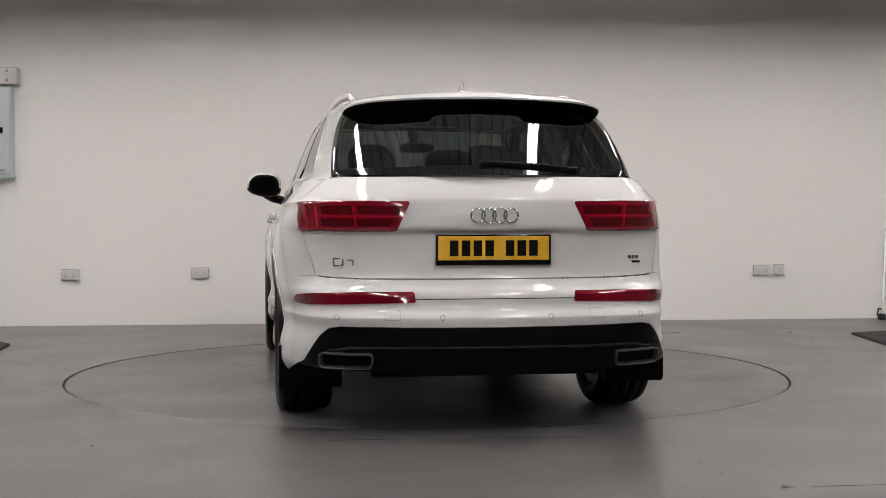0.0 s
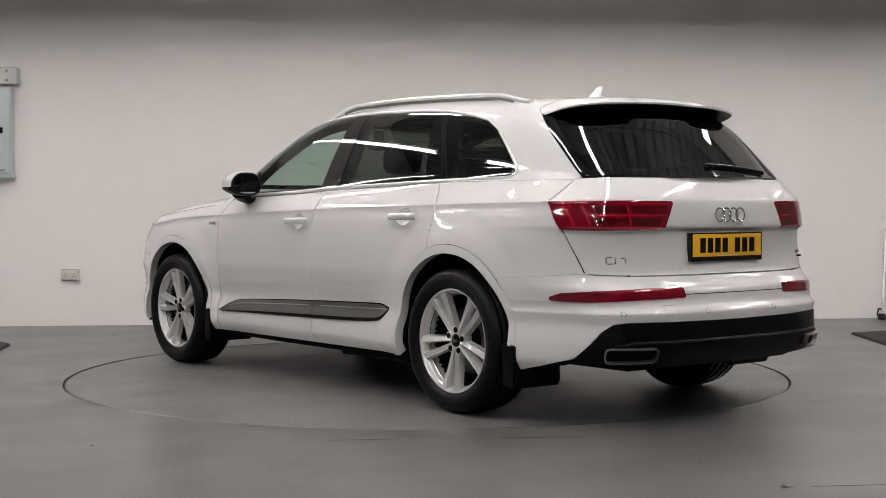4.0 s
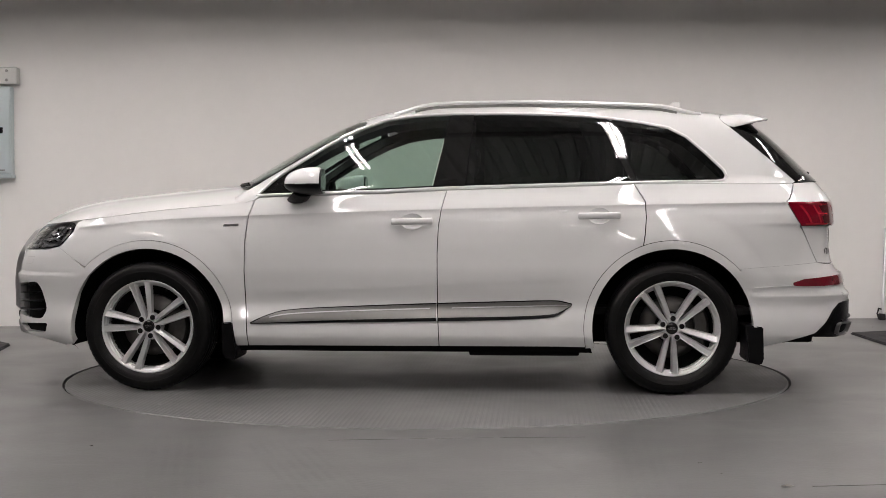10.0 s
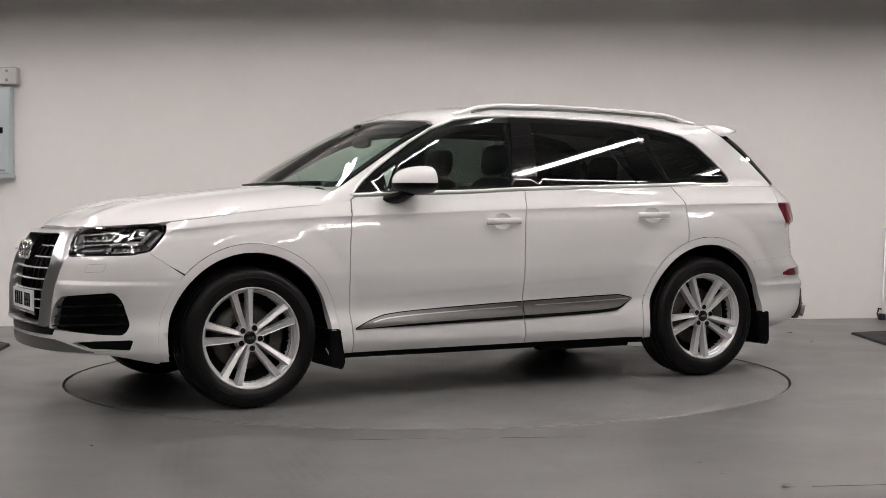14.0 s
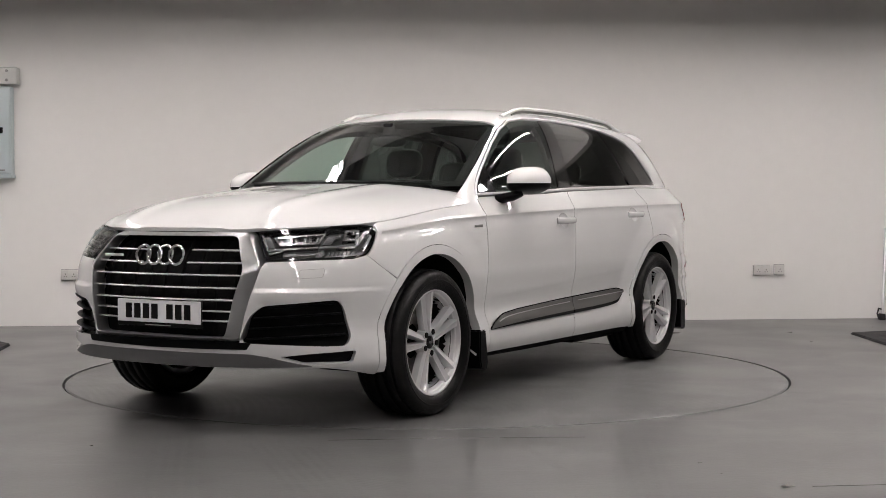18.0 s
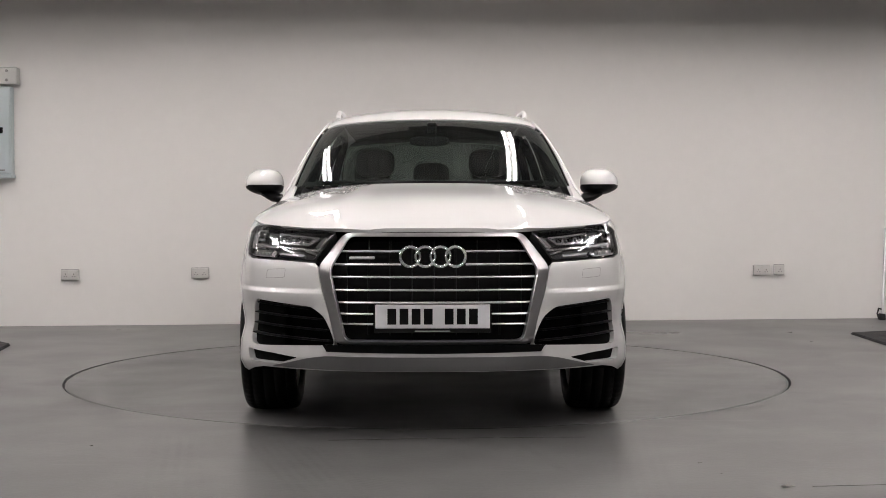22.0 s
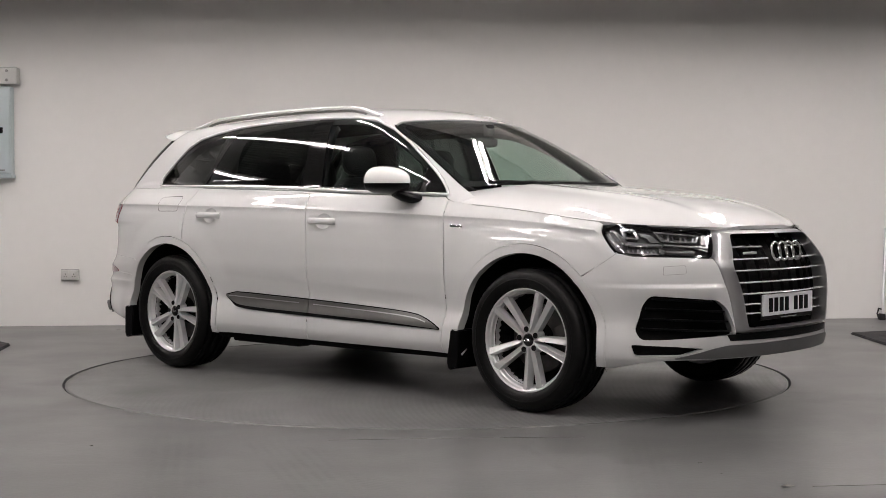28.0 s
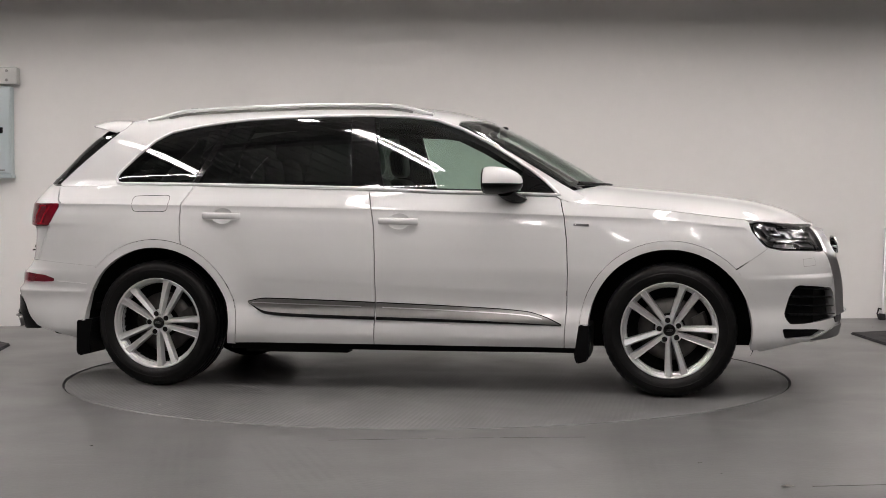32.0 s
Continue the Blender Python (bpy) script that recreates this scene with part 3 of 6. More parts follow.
def both(name, me, material, parent=None, label=""):
    """A panel and its mirror image on the other side of the car."""
    p1, p2 = parent if isinstance(parent, tuple) else (parent or car,) * 2
    me.materials.append(material)
    a = part(name, me, material, p1, label)
    b = part(name, mirrored(me), material, p2, label)
    return a, b


def side_uv(poly):
    p = np.array(poly, float)
    return np.stack([s_side(p[:, 0], p[:, 1]), p[:, 1]], 1)


def front_uv(poly):
    p = np.array(poly, float)
    return np.stack([s_front(p[:, 0], p[:, 1]), p[:, 1]], 1)


def rear_uv(poly):
    p = np.array(poly, float)
    return np.stack([s_rear(p[:, 0], p[:, 1]), p[:, 1]], 1)


def arc(x, r, a0, a1, n=24, z=HUBZ):
    return [(x + r * math.cos(radians(a)), z + r * math.sin(radians(a))) for a in np.linspace(a0, a1, n)]


GAPW = 0.0028
DOOR_F = [(0.885, 1.098), (0.911, 0.999), (0.928, 0.855), (0.932, 0.694), (0.927, 0.502), (0.918, 0.373), (0.912, 0.262)]
DOOR_M = [(-0.224, 1.152), (-0.197, 1.045), (-0.181, 0.949), (-0.174, 0.789), (-0.174, 0.50), (-0.183, 0.264)]
DOOR_R = [(-1.286, 1.185), (-1.344, 1.085), (-1.348, 0.996), (-1.340, 0.90), (-1.330, 0.838)]


def dish_rim(xc, zc, a=0.064, b=0.046):
    return [(xc + a * math.cos(t), zc + 0.002 + b * math.sin(t)) for t in np.linspace(0, 2 * math.pi, 33)[:-1]]


def dish(xc, zc):
    """The door surface with a hollow behind the handle."""

    def f(s, z):
        p = low(s, z)
        r2 = ((p[..., 0] - xc) / 0.064) ** 2 + ((z - zc - 0.002) / 0.046) ** 2
        p[..., 1] = p[..., 1] - 0.017 * np.clip(1 - r2, 0, 1) ** 0.7
        return p

    return f


def crease_lines():
    """The shoulder and the low crease, as pairs of lines close to one another."""
    xs = np.linspace(-2.1, 1.9, 120)
    out = [side_uv([(x, float(CREASE(x)) + dz) for x in xs]) for dz in (-0.017, -0.0085, -0.002, 0.006)]
    xs = np.linspace(-0.98, 0.9, 70)
    return out + [side_uv([(x, float(SWAGE(x)) + dz) for x in xs]) for dz in (-0.008, 0.0)]


def side_panels():
    bends = crease_lines()
    q = lambda poly: inset(dense(poly, 0.03), GAPW)
    fender = [(1.926, 0.972)] + [(x, float(HOOD_EDGE(x)) + 0.001) for x in (1.9, 1.78, 1.65, 1.52, 1.4, 1.25, 1.1)] + DOOR_F + [(1.02, 0.262)] + arc(AXLE, LIP, 193, 43.5, 30) + [(1.936, 0.761), (2.027, 0.826), (1.991, 0.860), (1.941, 0.92), (1.929, 0.955)]
    both("fender", panel("fender", low, [side_uv(q(fender))], 0.02, scale=RUN, lines=bends), PAINT)
    front_door = DOOR_F[::-1] + [(0.859, 1.113), (0.457, 1.125), (0.133, 1.134), (-0.192, 1.150)] + DOOR_M
    fd = both("front_door", panel("front_door", low, [side_uv(q(front_door)), side_uv(dish_rim(-0.032, 0.972))], 0.02, scale=RUN, lines=bends), PAINT, label="white front door")
    rear_door = DOOR_M[::-1] + [(-0.354, 1.156), (-0.84, 1.169), (-1.25, 1.181)] + DOOR_R + arc(-AXLE, LIP, 70.5, -13, 24) + [(-1.02, 0.264)]
    rd = both("rear_door", panel("rear_door", low, [side_uv(q(rear_door)), side_uv(dish_rim(-1.087, 1.003))], 0.02, scale=RUN, lines=bends), PAINT, label="white rear door")
    quarter = DOOR_R[::-1] + [(-1.75, 1.188), (-2.0, 1.188), (-2.195, 1.188), (-2.155, 1.10), (-2.134, 1.085), (-2.226, 0.929), (-2.318, 0.738), (-2.1, 0.722), (-1.872, 0.706)] + arc(-AXLE, LIP, 138.5, 71, 20)
    qd = both("quarter_panel", panel("quarter_panel", low, [side_uv(q(quarter))], 0.02, scale=RUN, lines=bends), PAINT)
    # painted wheel arch lips
    for x, a0, a1 in ((AXLE, 193, -12), (-AXLE, 193, -13)):
        ring = arc(x, LIP, a0, a1, 50) + arc(x, ARCH, a1 - 1, a0 + 1, 50)
        both("wheel_arch_lip", panel("wheel_arch_lip", low, [side_uv(inset(ring, 0.0004))], 0.025, 0.003, 0.05, RUN), PAINT)
    # grey strips added where the bumpers meet the wings, to lighten the gaps' shade
    for line, dx, dz in (([(2.030, 0.830), (1.932, 0.757)], -0.0045, 0.0060), ([(-2.33, 0.739), (-2.1, 0.722), (-1.868, 0.705)], 0.0, 0.0075)):
        strip = [(x + dx, z + dz) for x, z in line] + [(x - dx, z - dz) for x, z in line[::-1]]
        both("gap_lightener", panel("gap_lightener", low, [side_uv(dense(strip, 0.03))], 0.03, -0.0035, 0, RUN), SEAM)
    # near-black sheet behind the gaps, in place of the shade inside the body
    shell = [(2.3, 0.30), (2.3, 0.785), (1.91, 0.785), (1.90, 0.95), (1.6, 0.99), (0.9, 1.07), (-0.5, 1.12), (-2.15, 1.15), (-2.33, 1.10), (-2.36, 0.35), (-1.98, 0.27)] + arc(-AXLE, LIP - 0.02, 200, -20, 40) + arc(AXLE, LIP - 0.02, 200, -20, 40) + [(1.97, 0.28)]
    both("gap_shade_sheet", panel("gap_shade_sheet", low, [side_uv(dense(shell, 0.06))], 0.09, -0.022, 0, RUN), GAP)
    return fd, rd, qd


def nose():
    # bumper with openings for the grille and the two side vents
    half = arc(AXLE, LIP, 42.8, -13, 24) + [(2.0, 0.262), (2.13, 0.292)]
    left = list(side_uv(half)) + list(front_uv([(0.80, 0.306), (0.6, 0.306), (0.3, 0.306)]))
    top = list(front_uv([(0.455, 0.424), (0.535, 0.770), (0.548, 0.798), (0.70, 0.806)])) + list(side_uv([(2.10, 0.812), (2.0290, 0.8278), (1.9345, 0.7618)]))
    outline = left + [(-a, b) for a, b in left[::-1]] + [(-a, b) for a, b in top[::-1]] + top
    vent = list(front_uv([(0.72, 0.612), (0.560, 0.597), (0.505, 0.555), (0.452, 0.425), (0.62, 0.418), (0.80, 0.408)])) + list(side_uv([(2.145, 0.408), (2.112, 0.46), (2.145, 0.57), (2.185, 0.624)]))
    unit = np.array([RUN, 1.0])
    vent_s = [tuple(p) for p in rounded(np.array(vent) * unit, 0.025, 5) / unit]
    slot = rounded([(0.890, 0.385), (0.75, 0.375), (0.630, 0.361), (0.725, 0.328), (0.880, 0.328)], 0.012)
    slot_s = list(front_uv(slot))
    mirror = lambda lp: [(-a, b) for a, b in lp]
    folds = []
    for z in (0.632, 0.655, 0.665, 0.674, 0.684):
        run = np.linspace(float(s_front(0.47, z)), float(s_side(2.02, z)), 40)
        folds += [[(a, z) for a in run], [(-a, z) for a in run]]
    bump = part("front_bumper", panel("front_bumper", low, [dense(outline, 0.02), vent_s, mirror(vent_s), slot_s, mirror(slot_s)], 0.022, 0, 0.04, RUN, lines=folds), PAINT, car, "white painted front bumper")
    a, b = both("side_vent", panel("side_vent", low, [inset(vent_s, -0.002)], 0.04, -0.05, 0, RUN), PLASTIC, bump, "black plastic bumper vent")
    for z, y0, x1 in ((0.588, 0.57, 2.20), (0.540, 0.51, 2.175), (0.490, 0.49, 2.16), (0.442, 0.475, 2.155)):
        run = np.linspace(float(s_front(y0, z)), float(s_side(x1, z)), 16)
        pts = low(run, z + 0.02 * np.linspace(0, 1, 16))
        me = sweep([(p[0] - 0.022, p[1], p[2]) for p in pts], 0.022, 0.005, 8)
        m1 = bpy.data.meshes.new("slat")
        shade(me).to_mesh(m1)
        me.free()
        both("slat", m1, PLASTIC, (a, b))
    both("lower_slot", panel("lower_slot", low, [slot_s], 0.03, -0.03, 0, RUN), GAP, bump)
    # black band under the grille and satin skid plate
    band = [(0.51, 0.426), (0.49, 0.394), (0, 0.390), (-0.49, 0.394), (-0.51, 0.426), (0, 0.430)]
    part("lower_band", panel("lower_band", low, [front_uv(dense(band, 0.03))], 0.04, 0.004, 0.01, RUN), PLASTIC, bump)
    skid = [(0.50, 0.374), (0.58, 0.362), (0.70, 0.330), (0.76, 0.316), (0.3, 0.311), (-0.3, 0.311), (-0.76, 0.316), (-0.70, 0.330), (-0.58, 0.362), (-0.50, 0.374)]
    part("skid_plate", panel("skid_plate", low, [front_uv(dense(rounded(skid, 0.02), 0.03))], 0.03, 0.006, 0.012, RUN), SKID, bump, "satin silver skid plate")
    # grille
    outer = rounded([(0.415, 0.936), (0.534, 0.780), (0.45, 0.430), (-0.45, 0.430), (-0.534, 0.780), (-0.415, 0.936)], 0.035, 6)
    inner = rounded([(0.388, 0.919), (0.475, 0.768), (0.402, 0.449), (-0.402, 0.449), (-0.475, 0.768), (-0.388, 0.919)], 0.03, 6)
    g = part("grille", panel("grille", low, [front_uv(inset(inner, -0.02))], 0.06, -0.06, 0, RUN), GAP, car, "black grille with chrome bars in a satin frame")
    bm = bmesh.new()
    rings = []
    for lp, px in ((outer, -0.06), (outer, -0.002), (outer * 0.92 + inner * 0.08, 0.006), (outer * 0.08 + inner * 0.92, 0.034), (inner, 0.030), (inner, -0.05)):
        lp = np.concatenate([a + (b - a) * np.linspace(0, 1, 9)[:-1, None] if np.linalg.norm(b - a) > 0.05 else a[None] for a, b in zip(lp, np.roll(lp, -1, 0))])
        p = low(s_front(lp[:, 0], lp[:, 1]), lp[:, 1])
        rings.append([bm.verts.new((x + px, y, z)) for x, y, z in p])
    for a, b in zip(rings, rings[1:]):
        for k in range(len(a)):
            bm.faces.new((a[k], a[(k + 1) % len(a)], b[(k + 1) % len(a)], b[k]))
    bmesh.ops.recalc_face_normals(bm, faces=bm.faces)
    part("grille_frame", shade(bm, 30), FRAME, g, "satin silver six-sided grille frame")
    for z in (0.852, 0.793, 0.736, 0.677, 0.621, 0.569, 0.523):
        w = float(np.interp(z, [0.449, 0.768, 0.919], [0.402, 0.475, 0.388])) - 0.004
        spans = ((-w, -0.275), (0.262, w)) if z < 0.6 else (((-w, -0.150), (0.146, w)) if 0.77 < z else ((-w, w),))
        for y0, y1 in spans:
            n = 24 if y1 - y0 > 0.6 else 10
            pts = low(s_front(np.linspace(y0, y1, n), z), np.full(n, z))
            bm = sweep([(p[0] - 0.012, p[1], p[2]) for p in pts], 0.012, 0.0052, 8)
            part("grille_bar", shade(bm), BARCHROME, g, "thin chrome grille bar")
    for y in np.linspace(-0.40, 0.40, 9):
        zt, zb = float(np.interp(abs(y), [0.38, 0.47], [0.90, 0.77])), float(np.interp(abs(y), [0.385, 0.47], [0.47, 0.76]))
        zs = np.linspace(zb, zt, 9)
        p = low(s_front(np.full(9, y), zs), zs)
        part("grille_rib", sweep([(a - 0.045, b, c) for a, b, c in p], 0.004, 0.010, 6, Vector((1, 0, 0))), GAP, g)
    emblem(g, 2.458, -0.004, 0.829, 0.0345, 0.070, 0.0072, 1, 13)
    part("badge", box(2.425, 2.44, -0.385, -0.27, 0.818, 0.83, 0.003), SATIN, g, "small satin badge bar")
    plate("front_plate", g, 2.470, -0.006, 0.5585, 0.52, 0.108, 1, WHITEPLATE, "white number plate with dark bars")
    # washer covers
    for y in (0.74, -0.74):
        sx = rounded([(y - 0.05, 0.722), (y + 0.045, 0.728), (y + 0.05, 0.770), (y - 0.042, 0.764)], 0.008)
        part("washer_cover", panel("washer_cover", low, [front_uv(sx), front_uv(inset(sx, 0.0014))], 0.02, 0.001, 0, RUN), BRUSHED, bump, "thin seam of the washer cover")


def emblem(parent, x, y, z, r, pitch, tube, face, tilt):
    """Four overlapping chrome rings."""
    for k in range(4):
        cy = y + (k - 1.5) * pitch * 0.985
        bm = bmesh.new()
        ring = []
        for i in range(40):
            a = 2 * math.pi * i / 40
            ring.append((x + (0.001 if k % 2 else 0) * face - face * r * math.sin(a) * math.tan(radians(tilt)), cy + r * 1.28 * math.cos(a), z + r * 1.28 * math.sin(a)))
        sweep(ring, tube, tube, 8, Vector((1, 0, 0.01)), bm, True)
        part("emblem_ring", shade(bm, 80), CHROME, parent, "chrome emblem ring")


def plate(name, parent, x, y, z, w, h, face, material, label):
    """A number plate; its characters are plain bars."""
    p = part(name, box(x - 0.006, x + 0.006, y - w / 2, y + w / 2, z - h / 2, z + h / 2, 0.003), material, parent, label)
    part("plate_holder", box(x - 0.016, x - 0.004 if face > 0 else x + 0.016, y - w / 2 - 0.008, y + w / 2 + 0.008, z - h / 2 - 0.022, z + h / 2 + 0.006, 0.003) if face > 0 else box(x - 0.0052, x + 0.024, y - w / 2 - 0.008, y + w / 2 + 0.008, z - h / 2 - 0.022, z + h / 2 + 0.006, 0.003), GLOSSBLACK, p)
    xs = [-0.185, -0.130, -0.075, -0.020, 0.075, 0.130, 0.185]
    for k in xs:
        cy = y + k * face * 1.0 + 0.0
        part("plate_bar", box(x + face * 0.005, x + face * 0.0075, cy - 0.020, cy + 0.020, z - 0.036, z + 0.036), GAP, p)
    part("plate_bar", box(x + face * 0.005, x + face * 0.0075, y - 0.08, y + 0.08, z - h / 2 - 0.014, z - h / 2 - 0.010) if face > 0 else box(x - 0.0062, x - 0.005, y - 0.08, y + 0.08, z - h / 2 + 0.004, z - h / 2 + 0.007), SATIN, p)


def headlights():
    pts = list(front_uv([(0.447, 0.941), (0.595, 0.951), (0.73, 0.9575)])) + list(side_uv([(2.087, 0.9645), (1.97, 0.9715), (1.934, 0.962), (1.945, 0.92), (1.995, 0.86), (2.03, 0.828)])) + list(front_uv([(0.85, 0.818), (0.747, 0.812), (0.548, 0.804), (0.50, 0.87)]))
    L = np.array([RUN, 1.0])
    lp = rounded(np.array(pts) * L, 0.022, 5) / L
    h = both("headlight", panel("headlight", low, [lp], 0.04, -0.042, 0.0, RUN), LAMPDARK, car, "clear headlight with dark housing and chrome reflectors")
    both("headlight_rim", panel("headlight_rim", low, [lp, inset(lp * L, 0.006) / L], 0.02, 0.001, 0.045, RUN), GLOSSBLACK, h)
    a = both("lens", panel("lens", low, [inset(lp * L, 0.0055) / L], 0.03, 0.003, 0, RUN), CLEAR, h, "clear glass lens")
    for o in a:
        o.visible_shadow = False

    # light units: a projector box outboard, a framed row of cells inboard, bright strips round them
    def unit(name, poly, proud, depth, material, label="", r=0.006):
        both(name, panel(name, low, [front_uv(rounded(poly, r))], 0.03, proud, depth, RUN), material, h, label)

    def frame_of(name, poly, wide, proud, material):
        o = rounded(poly, 0.007)
        both(name, panel(name, low, [front_uv(o), front_uv(inset(o, wide))], 0.02, proud, 0.03, RUN), material, h)

    cell = [(0.532, 0.917), (0.736, 0.938), (0.732, 0.886), (0.580, 0.879)]
    frame_of("cell_surround", cell, 0.008, -0.008, LAMPCHROME)
    unit("cell_reflector", inset(np.array(cell), 0.007), -0.030, 0, LAMPGREY)
    for y0, y1 in ((0.572, 0.622), (0.630, 0.676), (0.684, 0.722)):
        k = (y0 - 0.53) * 0.10
        unit("light_cell", [(y0 - 0.010, 0.911 + k), (y1 - 0.006, 0.914 + k), (y1, 0.893 + k * 0.3), (y0 + 0.008, 0.890 + k * 0.3)], -0.016, 0.02, LAMPCHROME)
        unit("cell_lens", [(y0 + 0.004, 0.908 + k), (y1 - 0.014, 0.910 + k), (y1 - 0.010, 0.898 + k * 0.4), (y0 + 0.012, 0.896 + k * 0.4)], -0.013, 0.01, GLOSSBLACK)
    unit("inner_plate", [(0.476, 0.921), (0.512, 0.925), (0.556, 0.878), (0.527, 0.870)], -0.016, 0.02, LAMPGREY)
    unit("bright_strip", [(0.470, 0.928), (0.480, 0.928), (0.534, 0.868), (0.524, 0.866)], -0.006, 0.02, LAMPCHROME)
    unit("angle_plate", [(0.752, 0.923), (0.794, 0.931), (0.800, 0.914), (0.779, 0.909), (0.776, 0.884), (0.740, 0.884)], -0.012, 0.025, LAMPCHROME)
    box_o = [(0.797, 0.948), (0.846, 0.948), (0.858, 0.900), (0.812, 0.896)]
    frame_of("projector_surround", box_o, 0.008, -0.004, LAMPCHROME)
    unit("outer_reflector", inset(np.array(box_o), 0.007), -0.034, 0, LAMPDARK)
    c = low(s_front(0.830, 0.922), 0.922)
    bm = bmesh.new()
    bmesh.ops.create_uvsphere(bm, u_segments=20, v_segments=12, radius=0.017, matrix=Matrix.Translation((c[0] - 0.018, c[1] - 0.006, c[2])))
    m1 = bpy.data.meshes.new("projector")
    shade(bm).to_mesh(m1)
    bm.free()
    both("projector", m1, GLOSSBLACK, h, "dark projector lens")
    both("outer_strip", panel("outer_strip", low, [side_uv([(2.065, 0.885), (1.985, 0.948), (1.965, 0.948), (2.045, 0.880)])], 0.03, -0.010, 0.02, RUN), LAMPCHROME, h)
    both("outer_strip", panel("outer_strip", low, [side_uv([(2.030, 0.870), (1.966, 0.925), (1.958, 0.920), (2.018, 0.862)])], 0.03, -0.014, 0.02, RUN), LAMPGREY, h)
    unit("bright_strip", [(0.526, 0.862), (0.735, 0.876), (0.735, 0.868), (0.535, 0.853)], -0.008, 0.02, LAMPCHROME)
    unit("bright_strip", [(0.735, 0.876), (0.862, 0.890), (0.864, 0.880), (0.738, 0.867)], -0.012, 0.02, LAMPGREY)
    unit("bright_strip", [(0.540, 0.845), (0.600, 0.862), (0.606, 0.854), (0.548, 0.836)], -0.012, 0.015, LAMPCHROME)
    unit("bright_strip", [(0.801, 0.870), (0.862, 0.872), (0.862, 0.863), (0.803, 0.861)], -0.005, 0.02, LAMPCHROME)
    unit("lower_fin", [(0.606, 0.842), (0.735, 0.848), (0.735, 0.838), (0.612, 0.830)], -0.014, 0.02, LAMPGREY)
    unit("lower_fin", [(0.740, 0.846), (0.760, 0.858), (0.772, 0.835), (0.757, 0.822)], -0.010, 0.02, LAMPCHROME)
    for k in range(7):
        y = 0.778 + 0.014 * k
        unit("louvre", [(y, 0.852), (y + 0.007, 0.852), (y + 0.007, 0.836), (y, 0.836)], -0.014, 0.02, LAMPGREY, r=0.001)
    unit("lower_fin", [(0.775, 0.832), (0.880, 0.836), (0.880, 0.829), (0.775, 0.825)], -0.012, 0.02, LAMPGREY)


def hood():
    edge = [(x, float(np.interp(x, XT, HOOD_W)) - 0.0015) for x in np.linspace(0.97, 1.93, 24)]
    run, zf = np.linspace(float(s_side(1.95, 0.975)), 0, 30), np.full(30, 0.95)
    for _ in range(4):
        zf = HOOD_EDGE(low(run, zf)[:, 0])
    front = low(run, zf)
    front = [(p[0] - 0.001, p[1]) for p in front]
    back = [(1.135 - 0.25 * (y / 0.80) ** 2 - 0.05 * (y / 0.80) ** 6, y) for y in np.linspace(0, 0.82, 16)]
    half = back + edge + [p for p in front[1:] if p[0] > 1.95]
    outline = half + [(x, -y) for x, y in half[::-1] if y > 1e-4]
    part("bonnet", panel("bonnet", hood_top, [np.array(outline)], 0.02, 0, 0.02, eps=0.01), PAINT, car, "white bonnet with two soft creases")
    bm = bmesh.new()
    cowl = [(1.10 - 0.25 * (y / 0.80) ** 2, y, 1.165 - 0.10 * (y / 0.8) ** 2) for y in np.linspace(-0.80, 0.80, 25)]
    sweep(cowl, 0.06, 0.008, 8, bm=bm)
    part("cowl", shade(bm), PLASTIC, car, "black plastic cowl below the windscreen")
    for y0, y1 in ((0.62, -0.05), (0.02, -0.62)):
        pts = [cabin_xy(np.array([1.108 - 0.25 * (y / 0.8) ** 2]), np.array([y]))[0] + np.array([0.012, 0, -0.004]) for y in np.linspace(y0, y1, 12)]
        part("wiper", shade(sweep([tuple(p) for p in pts], 0.006, 0.007, 6)), PLASTIC, car, "black windscreen wiper")


DLO_TOP = [(0.869, 1.128), (0.79, 1.204), (0.714, 1.262), (0.593, 1.342), (0.462, 1.424), (0.298, 1.508), (0.134, 1.566), (-0.029, 1.588), (-0.258, 1.597), (-0.52, 1.597), (-0.847, 1.588), (-0.998, 1.581), (-1.175, 1.563), (-1.338, 1.539), (-1.49, 1.508), (-1.59, 1.455), (-1.70, 1.357), (-1.795, 1.262), (-1.808, 1.232), (-1.795, 1.210), (-1.76, 1.204)]
DLO_LOW = [(-1.733, 1.204), (-1.327, 1.198), (-0.84, 1.186), (-0.354, 1.173), (-0.192, 1.167), (0.133, 1.151), (0.457, 1.142)]


SHUT = [(-2.207, 1.199), (-2.06, 1.330), (-1.94, 1.434), (-1.842, 1.520), (-1.81, 1.545)]  # edge of the tailgate, side
ROOF_BACK = [(-1.796, 0.590), (-1.808, 0.53), (-1.84, 0.42), (-1.88, 0.25), (-1.895, 0)]  # edge of the tailgate, top


